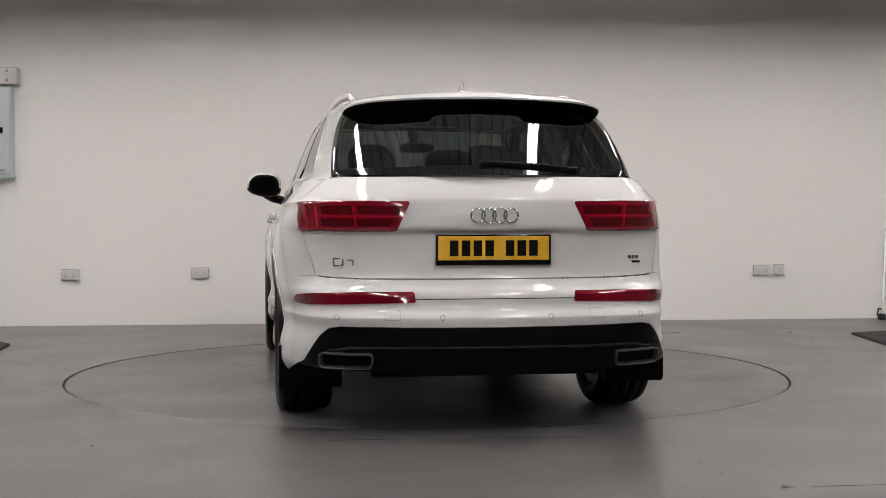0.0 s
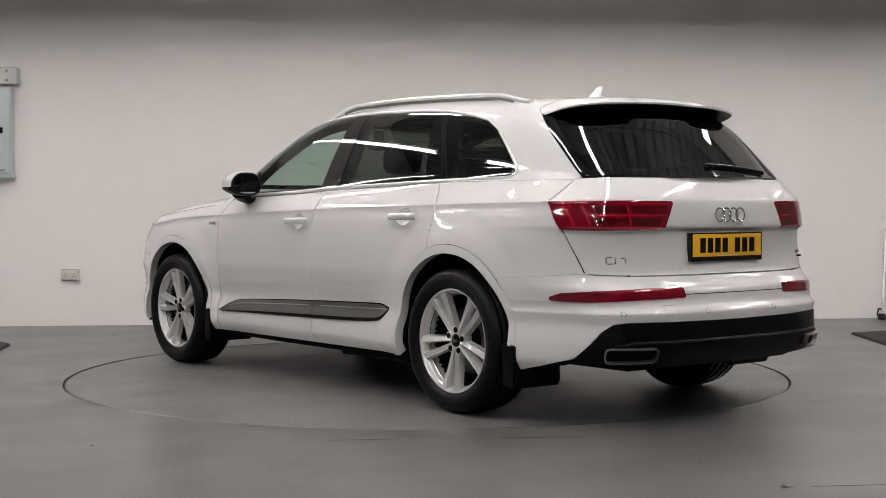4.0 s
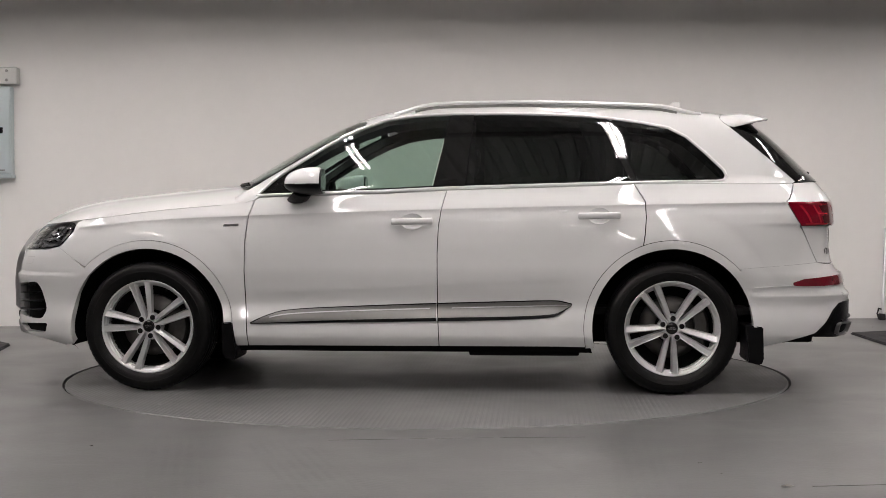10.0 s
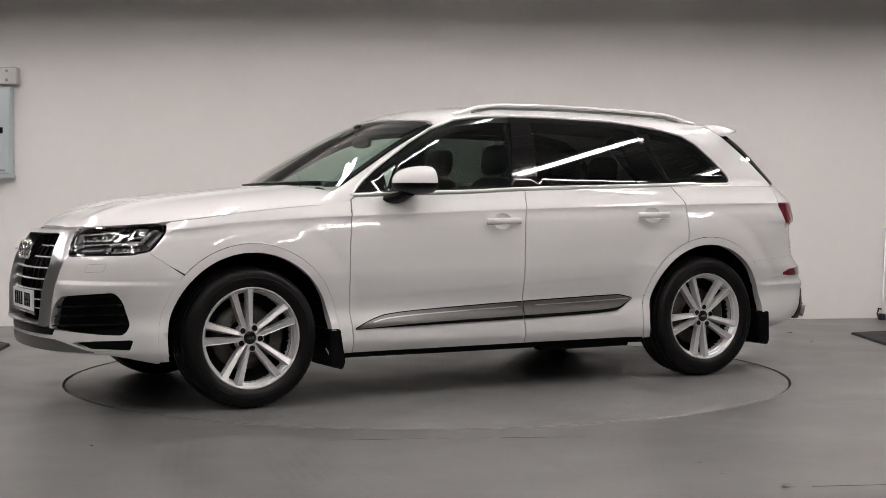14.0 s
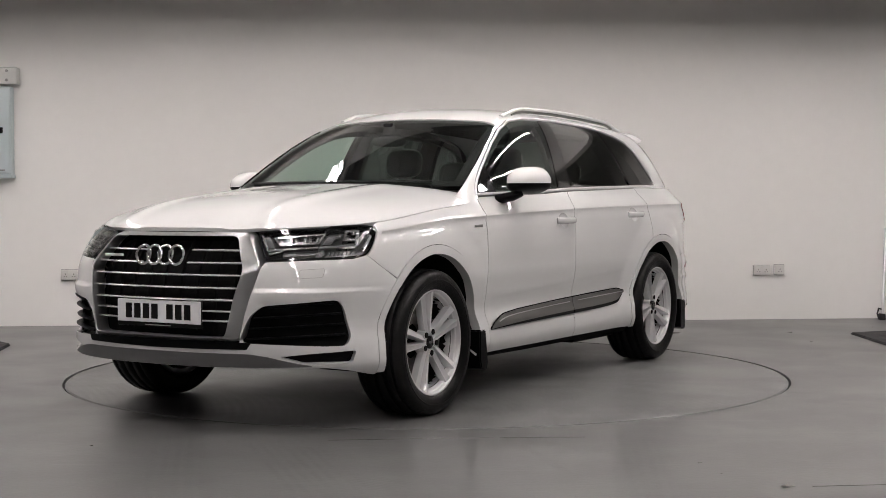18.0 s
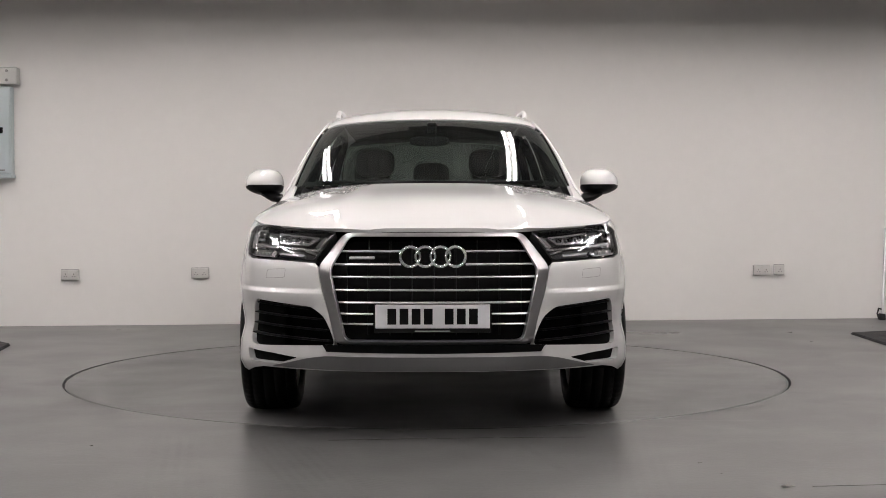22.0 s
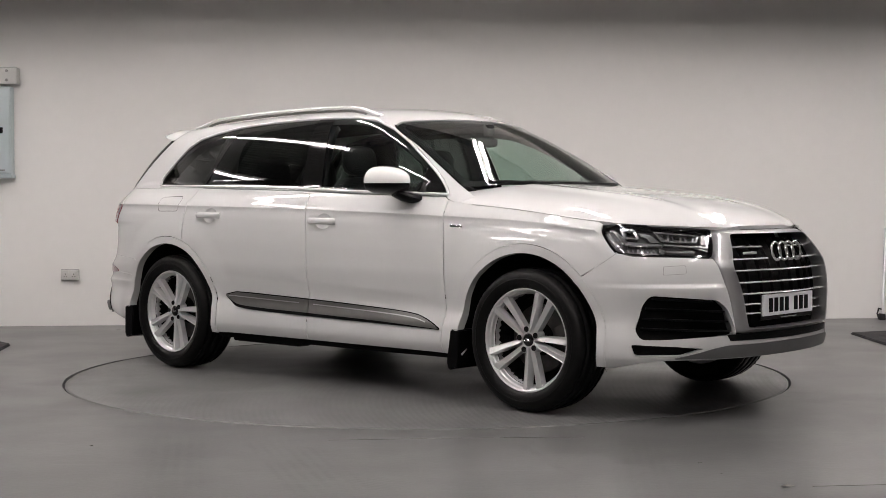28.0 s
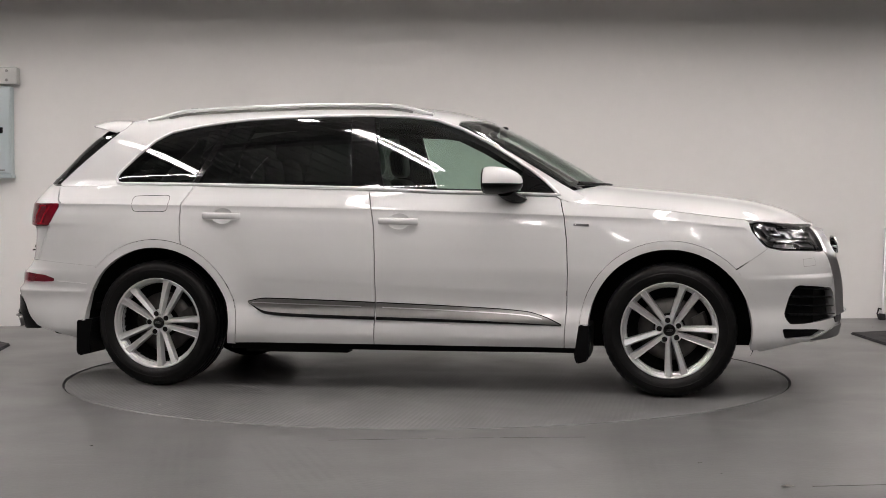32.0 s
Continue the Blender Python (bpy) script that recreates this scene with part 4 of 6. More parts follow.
def cabin(doors):
    fd, rd, qd = doors
    dlo = np.array(DLO_TOP + DLO_LOW)
    p = dense(dlo, 0.03)

    def ang_xz(q):
        c = cabin_xz(q[:, 0], q[:, 1])
        return np.stack([q[:, 0], np.arctan2(c[:, 2] - BASE, c[:, 1])], 1)

    def ang_xy(q):
        c = cabin_xy(q[:, 0], q[:, 1])
        return np.stack([q[:, 0], np.arctan2(c[:, 2] - BASE, c[:, 1])], 1)

    # white frame: pillars and roof in one pressing
    belt = dense([(1.055, 1.095), (0.95, 1.078), (0.885, 1.10), (0.862, 1.118), (0.457, 1.130), (0.133, 1.139), (-0.192, 1.155), (-0.84, 1.174), (-1.3, 1.187), (-1.75, 1.188), (-2.0, 1.188), (-2.19, 1.188)], 0.03, False)
    tail = dense(SHUT, 0.03, False)
    roof_back = dense(ROOF_BACK, 0.03, False)
    mid = np.stack([np.linspace(-1.87, 0.35, 70), np.full(70, math.pi / 2)], 1)
    screen = dense([(0.382, 0), (0.368, 0.2), (0.320, 0.42), (0.262, 0.575), (0.266, 0.638), (0.315, 0.670), (0.5, 0.703), (0.7, 0.743), (0.88, 0.775), (1.0, 0.79)], 0.03, False)
    outer = np.vstack([ang_xz(belt), ang_xz(tail), ang_xy(roof_back), mid, ang_xy(screen)])
    hole = ang_xz(dense(inset(p, -0.010), 0.025))
    me = panel("roof_frame", cabin_xa, [outer, hole], 0.03, 0, 0.02)
    me2 = mirrored(me)
    me.materials.append(PAINT)
    roof = part("roof", me, PAINT, car, "white roof and pillars")
    part("roof_half", me2, PAINT, roof)
    # bright surround of the side windows
    loop = dense(inset(p, -0.0035), 0.02)
    pts = cabin_xz(loop[:, 0], loop[:, 1])
    bm = sweep([(x, y + 0.002, z) for x, y, z in pts], 0.0085, 0.006, 8, Vector((0, 1, 0.001)), closed=True)
    m1 = bpy.data.meshes.new("window_surround")
    shade(bm, 70).to_mesh(m1)
    bm.free()
    both("window_surround", m1, RAIL, roof, "bright satin window surround")
    # side panes
    fq = [(x, z) for x, z in DLO_TOP if x > -0.2]
    front_pane = fq + [(-0.235, 1.593), (-0.135, 1.167), (0.133, 1.152), (0.457, 1.143)]
    b_pillar = [(-0.238, 1.594), (-0.374, 1.595), (-0.328, 1.171), (-0.14, 1.164)]
    rq = [(x, z) for x, z in DLO_TOP if -1.05 < x < -0.4]
    rear_pane = [(-0.376, 1.594)] + rq + [(-1.085, 1.571), (-1.268, 1.196), (-0.84, 1.186), (-0.332, 1.172)]
    c_pillar = [(-1.087, 1.571), (-1.142, 1.565), (-1.312, 1.196), (-1.272, 1.195)]
    qq = [(x, z) for x, z in DLO_TOP if x < -1.15]
    quarter_pane = [(-1.145, 1.564)] + qq + [(-1.733, 1.205), (-1.316, 1.198)]
    for nm, poly, m, own, pr, lb in (("front_door_pane", front_pane, TINT, fd, 0.0, "green-tinted glass"), ("pillar_cover", b_pillar, GLOSSBLACK, rd, 0.002, "gloss black pillar cover"), ("rear_door_pane", rear_pane, PRIVACY, rd, 0.0, "dark privacy glass"), ("rear_pillar_cover", c_pillar, GLOSSBLACK, rd, 0.002, "gloss black pillar cover"), ("quarter_pane", quarter_pane, PRIVACY, qd, 0.0, "dark privacy glass")):
        pair = both(nm, panel(nm, cabin_xz, [dense(inset(np.array(poly), 0.001), 0.03)], 0.05, pr - 0.003, 0.0), m, own, lb)
        if m in (TINT, PRIVACY):
            for o in pair:
                o.visible_shadow = False
    # black quarter light bar ahead of the front pane
    both("sail_panel", panel("sail_panel", cabin_xz, [np.array([(0.845, 1.138), (0.70, 1.263), (0.665, 1.285), (0.655, 1.137)])], 0.05, 0.0, 0.008), GLOSSBLACK, fd)
    # windscreen
    half = dense([(0.376, 0), (0.362, 0.2), (0.314, 0.42), (0.269, 0.575), (0.276, 0.632), (0.318, 0.661), (0.5, 0.693), (0.7, 0.733), (0.88, 0.765), (0.915, 0.770), (0.965, 0.70), (1.0, 0.6), (1.07, 0.4), (1.11, 0.2), (1.122, 0)], 0.03, False)
    outline = np.vstack([half, [(x, -y) for x, y in half[::-1] if y > 1e-4]])
    w = part("windscreen", panel("windscreen", cabin_xy, [outline], 0.05, -0.004, 0.0), SCREEN, car, "clear windscreen with a dark edge band")
    w.visible_shadow = False
    ring = inset(outline, 0.045)
    part("edge_band", panel("edge_band", cabin_xy, [outline, ring], 0.04, -0.008, 0.0), GAP, w)
    both("pillar_seal", panel("pillar_seal", cabin_xy, [np.array([(0.272, 0.635), (0.317, 0.664), (0.5, 0.697), (0.7, 0.737), (0.90, 0.770), (0.90, 0.778), (0.7, 0.745), (0.5, 0.705), (0.312, 0.673), (0.265, 0.641)])], 0.03, 0.003, 0.01), GLOSSBLACK, w)
    return roof


def tail():
    L = np.array([RUN, 1.0])
    wrap = lambda lp: [(2 - a, b) for a, b in lp]
    # tailgate
    side = list(side_uv(dense([(-2.318, 0.738), (-2.226, 0.929), (-2.134, 1.085), (-2.155, 1.10)], 0.012, False)))
    low_edge = list(rear_uv([(0.0, 0.726), (0.3, 0.726), (0.6, 0.728), (0.76, 0.734)]))
    top_edge = list(side_uv([(-2.192, 1.192)])) + list(rear_uv([(0.66, 1.198), (0.45, 1.198), (0.2, 1.2), (0.0, 1.2)]))
    half = low_edge + side + top_edge
    outline = np.array(half + wrap(half[1:-1])[::-1])
    outline = inset(dense(outline * L, 0.03), GAPW) / L
    gate = part("tailgate", panel("tailgate", low_wrap, [outline], 0.02, 0, 0.02, RUN), PAINT, car, "white tailgate with chrome rings")
    # bumper
    half = list(rear_uv([(0.0, 0.7225), (0.3, 0.7225), (0.6, 0.7245), (0.76, 0.7305)])) + list(side_uv([(-2.318, 0.7380), (-2.1, 0.7232), (-1.872, 0.7075)] + arc(-AXLE, LIP, 139.5, 193, 20) + [(-1.99, 0.268), (-2.139, 0.302), (-2.269, 0.335)])) + list(rear_uv([(0.862, 0.345), (0.835, 0.40), (0.795, 0.468), (0.755, 0.507), (0.70, 0.516), (0.4, 0.513), (0.0, 0.510)]))
    outline = np.array(half + wrap(half[1:-1])[::-1])
    outline = dense(outline * L, 0.03) / L
    folds = []
    for z in (0.546, 0.553, 0.559, 0.579, 0.590):
        run = np.linspace(float(s_side(-1.97, z)), 1.0, 60)
        folds += [[(a, z) for a in run], [(2 - a, z) for a in run]]
    bump = part("rear_bumper", panel("rear_bumper", low_wrap, [outline], 0.02, 0, 0.03, RUN, lines=folds), PAINT, car, "white painted rear bumper")
    part("bumper_seam", panel("bumper_seam", low_wrap, [rear_uv([(y, 0.6355) for y in np.linspace(-0.37, 0.37, 20)] + [(y, 0.6395) for y in np.linspace(0.37, -0.37, 20)])], 0.03, 0.001, 0, RUN), GAP, bump)
    diff = list(rear_uv([(0.0, 0.508), (0.4, 0.511), (0.70, 0.514), (0.752, 0.505), (0.791, 0.466), (0.831, 0.398), (0.857, 0.345)])) + list(side_uv([(-2.272, 0.333), (-2.27, 0.327)])) + list(rear_uv([(0.75, 0.316), (0.45, 0.308), (0.40, 0.298), (0.0, 0.296)]))
    outline = np.array(diff + wrap(diff[1:-1])[::-1])
    d = part("diffuser", panel("diffuser", low_wrap, [dense(outline * L, 0.03) / L], 0.03, 0.006, 0.05, RUN), PLASTIC, bump, "black plastic rear diffuser")
    band = [(y, 0.478 if abs(y) < 0.68 else 0.466) for y in np.linspace(-0.75, 0.75, 40)]
    p = low_wrap(s_rear(np.array(band)[:, 0], np.array(band)[:, 1]), np.array(band)[:, 1])
    part("diffuser_ridge", shade(sweep([(a - 0.004, b, c - 0.06) for a, b, c in p], 0.012, 0.008, 8)), PLASTIC, d)
    for y in (0.670, -0.670):
        o = rounded([(y - 0.115, 0.398), (y + 0.115, 0.398), (y + 0.110, 0.334), (y - 0.110, 0.334)], 0.022, 5)
        i = inset(o, 0.005)
        ex = part("exhaust_trim", panel("exhaust_trim", low_wrap, [rear_uv(o), rear_uv(i)], 0.02, 0.03, 0.10, RUN), BRUSHED, d, "dull chrome rectangular exhaust trim")
        part("exhaust_inside", panel("exhaust_inside", low_wrap, [rear_uv(i)], 0.04, 0.008, 0, RUN), GAP, ex)
    # lamps
    lamp = list(side_uv(dense([(-2.140, 1.080), (-2.176, 1.015), (-2.216, 0.948)], 0.012, False))) + list(rear_uv([(0.62, 0.944), (0.444, 0.946), (0.395, 1.05), (0.382, 1.081), (0.6, 1.084)]))
    lp = rounded(np.array(lamp) * L, 0.014, 4) / L
    t = both("tail_light", panel("tail_light", low, [lp], 0.015, 0.004, 0.02, RUN), REDLENS, gate, "red wrap-around tail light")
    def strip(name, poly, proud, material, label=""):
        both(name, panel(name, low, [rear_uv(dense(poly, 0.03))], 0.03, proud, 0.002, RUN), material, t, label)

    for z0, z1, y0, y1 in ((0.953, 0.961, 0.458, 0.86), (1.010, 1.015, 0.435, 0.80), (1.066, 1.070, 0.41, 0.86)):
        strip("light_bar", [(y0, z0), (y1, z0 + 0.002), (y1, z1 + 0.002), (y0 - 0.004, z1)], 0.0052, REDBAR, "brighter red light bar")
    for y0, y1, z0, z1 in ((0.435, 0.618, 1.022, 1.060), (0.642, 0.775, 1.022, 1.060), (0.475, 0.618, 0.967, 1.003), (0.642, 0.775, 0.967, 1.003)):
        strip("dark_cell", [(y0, z0), (y1, z0 + 0.001), (y1 + 0.006, z1), (y0 - 0.014, z1)], 0.0046, DARKRED)
    for y in (0.624, 0.790, 0.836):
        strip("light_bar", [(y, 0.964), (y + 0.008, 0.964), (y + 0.020, 1.062), (y + 0.012, 1.062)], 0.0052, REDBAR)
    refl = list(side_uv([(-2.170, 0.613), (-2.168, 0.630), (-2.235, 0.650)])) + list(rear_uv([(0.80, 0.661), (0.6, 0.668), (0.372, 0.669), (0.366, 0.622), (0.6, 0.617), (0.82, 0.608)])) + list(side_uv([(-2.235, 0.609)]))
    lp = rounded(np.array(refl) * L, 0.01, 4) / L
    both("bumper_light", panel("bumper_light", low, [lp], 0.02, 0.005, 0.015, RUN), REDLENS, bump, "slim red bumper light")
    # sensors and covers
    for y in (0.72, 0.25, -0.25, -0.70):
        o = [(y + 0.012 * math.cos(a), 0.555 + 0.012 * math.sin(a)) for a in np.linspace(0, 2 * math.pi, 17)[:-1]]
        part("parking_sensor", panel("parking_sensor", low_wrap, [rear_uv(o), rear_uv(inset(o, 0.002))], 0.02, 0.001, 0, RUN), GAP, bump)
    for y in (0.475, -0.475):
        o = rounded([(y - 0.037, 0.545), (y + 0.037, 0.545), (y + 0.037, 0.590), (y - 0.037, 0.590)], 0.006)
        part("tow_cover", panel("tow_cover", low_wrap, [rear_uv(o), rear_uv(inset(o, 0.0015))], 0.02, 0.001, 0, RUN), BRUSHED, bump)
    x = float(low(1.0, 0.86)[0])
    emblem(gate, x - 0.036, -0.002, 1.016, 0.0255, 0.052, 0.0045, -1, 4)
    plate("rear_plate", gate, x - 0.017, -0.002, 0.866, 0.52, 0.112, -1, YELLOW, "yellow number plate with dark bars")
    def marks(bars, material, label):
        bm = bmesh.new()
        for y, z, w, h in bars:
            c = low(s_rear(abs(y), z), z)
            box(c[0] - 0.004, c[0] + 0.004, y - w / 2, y + w / 2, z - h / 2, z + h / 2, 0.0012, 1, bm)
        part("badge", bm, material, gate, label)

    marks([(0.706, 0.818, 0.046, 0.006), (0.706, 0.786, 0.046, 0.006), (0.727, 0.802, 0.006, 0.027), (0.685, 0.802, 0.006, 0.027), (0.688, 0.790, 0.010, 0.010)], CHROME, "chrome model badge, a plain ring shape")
    marks([(0.648, 0.812, 0.034, 0.006), (0.640, 0.798, 0.007, 0.022)], CHROME, "chrome model badge, a plain angle shape")
    marks([(-0.672, 0.818, 0.018, 0.016), (-0.692, 0.818, 0.014, 0.016), (-0.712, 0.818, 0.016, 0.016)], CHROME, "small chrome badge bars")
    marks([(-0.692, 0.796, 0.064, 0.010)], GLOSSBLACK, "small dark badge bar")
    # crease from the bumper light to the wheel arch
    for sgn in (1, -1):
        line = [(-2.165, 0.615), (-2.1, 0.612), (-1.99, 0.606), (-1.93, 0.602)]
        me = panel("bumper_crease", low, [side_uv(line + [(x, z - 0.005) for x, z in line[::-1]])], 0.03, 0.003, 0.004, RUN)
        part("bumper_crease", me if sgn > 0 else mirrored(me), PAINT, bump)
    # rear window and spoiler
    def ang(c):
        return np.stack([c[:, 0], np.arctan2(c[:, 2] - BASE, c[:, 1])], 1)

    shut = dense(SHUT[:4], 0.03, False) - (0.006, 0)
    ys = np.linspace(0.675, 0, 24)
    low_w = np.stack([solve(lambda x: cabin_xy(x, ys)[:, 2] - 1.2035, 0 * ys - 2.58, 0 * ys - 2.1), ys], 1)
    top_w = dense([(-1.97, 0), (-1.955, 0.3), (-1.91, 0.5), (-1.87, 0.60)], 0.03, False)
    half = np.vstack([ang(cabin_xy(top_w[:, 0], top_w[:, 1])), ang(cabin_xz(shut[::-1, 0], shut[::-1, 1])), ang(cabin_xy(low_w[:, 0], low_w[:, 1]))])
    outline = np.vstack([half, [(x, math.pi - a) for x, a in half[::-1] if a < math.pi / 2 - 1e-4]])
    w = part("rear_window", panel("rear_window", cabin_xa, [outline], 0.04, 0.0, 0.012), PRIVACY, gate, "dark privacy rear window")
    w.visible_shadow = False
    part("edge_band", panel("edge_band", cabin_xa, [outline, inset(outline, 0.048)], 0.03, 0.002, 0.0), GLOSSBLACK, w)
    spoiler(gate)
    # rear wiper
    pts = [cabin_xy(np.array([x]), np.array([y]))[0] + np.array([-0.009, 0, 0.010]) for x, y in ((-2.40, 0.03), (-2.402, -0.1), (-2.394, -0.25), (-2.37, -0.42))]
    wp = part("rear_wiper", shade(sweep([tuple(p) for p in pts], 0.008, 0.012, 8)), PLASTIC, gate, "black rear wiper")
    part("wiper_hub", shade(box(pts[0][0] - 0.012, pts[0][0] + 0.02, 0.01, 0.05, pts[0][2] - 0.018, pts[0][2] + 0.012, 0.008, 3)), PLASTIC, wp)


def spoiler(gate):
    """Roof spoiler: from the tailgate's upper edge back to a free lip over the rear window."""
    f = [cabin_xz(np.array([x]), np.array([z]))[0] for x, z in SHUT[3:]] + [cabin_xy(np.array([x]), np.array([y]))[0] for x, y in dense(ROOF_BACK, 0.05, False)]
    f = spline(np.array(f), 60)
    lip = [tuple(f[0] - np.array([0.004, 0.002, 0.002])), (-1.90, 0.648, 1.530), (-1.965, 0.636, 1.545), (-2.035, 0.590, 1.560), (-2.085, 0.50, 1.571), (-2.115, 0.36, 1.580), (-2.125, 0.245, 1.585), (-2.100, 0.215, 1.587), (-2.105, 0.10, 1.590), (-2.105, 0.0, 1.591)]
    r = spline(np.array(lip), 60)
    bm = bmesh.new()
    for side in (1, -1):
        rows = []
        for k in range(60):
            a, b = f[k], r[k]
            a = a + np.array([-0.005, 0, 0])
            run = float(np.linalg.norm(b - a))
            m = (a + b) / 2 + np.array([0, 0, 0.018 * min(1.0, run / 0.2)])
            under = b * 0.45 + a * 0.55 - np.array([0, 0, 0.045 * min(1.0, run / 0.2)])
            q = [a, (a * 0.45 + m * 0.6 + b * -0.05), m, m * 0.4 + b * 0.6 + np.array([0, 0, 0.004]), b, b + np.array([0.004, 0, -0.009]), under, a - np.array([0.02, 0, 0.03])]
            rows.append([bm.verts.new((x, side * y, z)) for x, y, z in q])
        for a, b in zip(rows, rows[1:]):
            for k in range(7):
                fc = bm.faces.new((a[k], a[k + 1], b[k + 1], b[k]))
                fc.material_index = 1 if k > 4 else 0
    bmesh.ops.remove_doubles(bm, verts=bm.verts, dist=1e-5)
    bmesh.ops.recalc_face_normals(bm, faces=bm.faces)
    shade(bm, 35)
    me = bpy.data.meshes.new("spoiler")
    bm.to_mesh(me)
    bm.free()
    me.materials.append(PAINT)
    me.materials.append(PLASTIC)
    part("spoiler", me, PAINT, gate, "white roof spoiler with a dark underside")


doors = side_panels()
nose()
headlights()
hood()
roof = cabin(doors)
tail()

# ---- wheels, underside, trim ----


def wheel(x, side, turn, tag):
    """A 20-inch alloy wheel with five pairs of spokes; side is 1 on the left, -1 on the right; turn: angle of one pair."""
    w = part("wheel", shade(lathe([(0.232, -0.11), (0.235, 0.02), (0.236, 0.068), (0.2385, 0.074), (0.2435, 0.075), (0.2455, 0.079), (0.2465, 0.092), (0.2485, 0.096), (0.2535, 0.097), (0.2555, 0.101), (0.2575, 0.114), (0.262, 0.119), (0.2675, 0.119), (0.271, 0.114), (0.262, 0.100), (0.262, -0.115), (0.232, -0.11)], 72)), ALLOY, car, tag)
    w.matrix_basis = Matrix.Translation((x, side * 0.83, HUBZ)) @ (Matrix.Identity(4) if side > 0 else Matrix.Rotation(math.pi, 4, "Z"))
    prof = [(0.262, 0.113), (0.274, 0.124), (0.292, 0.134), (0.318, 0.139), (0.338, 0.137), (0.352, 0.130), (0.362, 0.118), (0.368, 0.104)]
    half = prof + [(0.370, 0.090), (0.363, 0.088), (0.363, 0.080), (0.371, 0.078), (0.372, 0.034), (0.364, 0.032), (0.364, 0.024), (0.372, 0.022)]
    full = half + [(r, -y) for r, y in half[::-1]]
    tyre = lathe(full, 180)
    for i, v in enumerate(tyre.verts):
        # notches between the shoulder blocks
        if i % 180 % 3 == 0 and math.hypot(v.co.x, v.co.z) > 0.3615 and abs(v.co.y) > 0.077:
            v.co.x, v.co.z = v.co.x * 0.994, v.co.z * 0.994
    part("tyre", shade(tyre, 30), TYRE, w, "black rubber tyre")
    bead = lathe([(0.312, 0.1392), (0.314, 0.1404), (0.318, 0.1404), (0.320, 0.1388)], 96)
    part("tyre_bead", shade(bead), TYRE, w)
    # brake disc and caliper
    part("brake_disc", shade(lathe([(0.09, -0.005), (0.175, -0.005), (0.177, -0.01), (0.177, -0.03), (0.09, -0.03)], 48)), STEEL, w, "grey brake disc")
    cal = bmesh.new()
    rings = []
    for a in np.linspace(radians(-28), radians(28), 9):
        rings.append([cal.verts.new((-r * math.cos(a), y, r * math.sin(a))) for r, y in ((0.135, 0.03), (0.20, 0.03), (0.215, 0.015), (0.215, -0.04), (0.135, -0.04))])
    for a, b in zip(rings, rings[1:]):
        for k in range(5):
            cal.faces.new((a[k], a[(k + 1) % 5], b[(k + 1) % 5], b[k]))
    cal.faces.new(rings[0])
    cal.faces.new(rings[-1])
    bmesh.ops.recalc_face_normals(cal, faces=cal.faces)
    part("brake_caliper", shade(cal), STEEL, w)
    # near-black lining of the barrel, in place of the shade behind the spokes
    part("barrel_shade", lathe([(0.001, -0.045), (0.2305, -0.045), (0.2345, 0.02), (0.2375, 0.075)], 48), GAP, w)
    # spokes
    for k in range(5):
        phi = radians(turn + 72 * k)
        d = Vector((-math.cos(phi), 0, math.sin(phi)))
        n = Vector((-d.z, 0, d.x))
        for q in (-1, 1):
            bm = bmesh.new()
            rows = []
            for i, t in enumerate(np.linspace(0, 1, 8)):
                r = 0.036 + 0.224 * t
                off = q * (0.0125 + 0.0335 * t ** 0.95)
                wd = 0.0120 + 0.0068 * t + 0.004 * max(0.0, t - 0.85) / 0.15
                top = 0.094 + 0.021 * t ** 1.6
                c = d * r + n * off
                rows.append([bm.verts.new(c + n * u + Vector((0, h, 0))) for u, h in ((-wd * 1.30, top - 0.040), (-wd, top - 0.010 - 0.004 * q), (-wd * 0.70, top - 0.004 * (1 - q)), (wd * 0.70, top - 0.004 * (1 + q)), (wd, top - 0.010 + 0.004 * q), (wd * 1.30, top - 0.040))])
            for a, b in zip(rows, rows[1:]):
                for j in range(6):
                    bm.faces.new((a[j], a[(j + 1) % 6], b[(j + 1) % 6], b[j]))
            bm.faces.new(rows[0])
            bm.faces.new(rows[-1])
            bmesh.ops.recalc_face_normals(bm, faces=bm.faces)
            part("spoke", shade(bm, 28), ALLOY, w)
        # bolt between neighbouring pairs
        pb = radians(turn + 72 * k + 36)
        c = Vector((-math.cos(pb), 0, math.sin(pb))) * 0.056
        web = bmesh.new()
        bmesh.ops.create_cone(web, cap_ends=True, segments=20, radius1=0.026, radius2=0.019, depth=0.045, matrix=Matrix.Translation(c + Vector((0, 0.0735, 0))) @ Matrix.Rotation(-math.pi / 2, 4, "X"))
        part("bolt_seat", shade(web), ALLOY, w)
        bolt = bmesh.new()
        bmesh.ops.create_cone(bolt, cap_ends=True, segments=16, radius1=0.0155, radius2=0.0145, depth=0.006, matrix=Matrix.Translation(c + Vector((0, 0.0965, 0))) @ Matrix.Rotation(-math.pi / 2, 4, "X"))
        part("wheel_bolt", shade(bolt), GAP, w, "black wheel bolt")
    pv = radians(turn + 36)
    stem = sweep([(-0.236 * math.cos(pv), 0.055, 0.236 * math.sin(pv)), (-0.226 * math.cos(pv), 0.088, 0.226 * math.sin(pv))], 0.0045, 0.0045, 8, Vector((0, 0, 1)))
    part("valve_stem", shade(stem), GAP, w, "black rubber valve stem")
    hub = lathe([(0.055, 0.05), (0.055, 0.078), (0.036, 0.092), (0.034, 0.090)], 32)
    part("hub", shade(hub), ALLOY, w)
    part("hub_cap", shade(lathe([(0.001, 0.0985), (0.026, 0.097), (0.0335, 0.093), (0.0335, 0.085)], 32)), GLOSSBLACK, w, "dark hub cap")
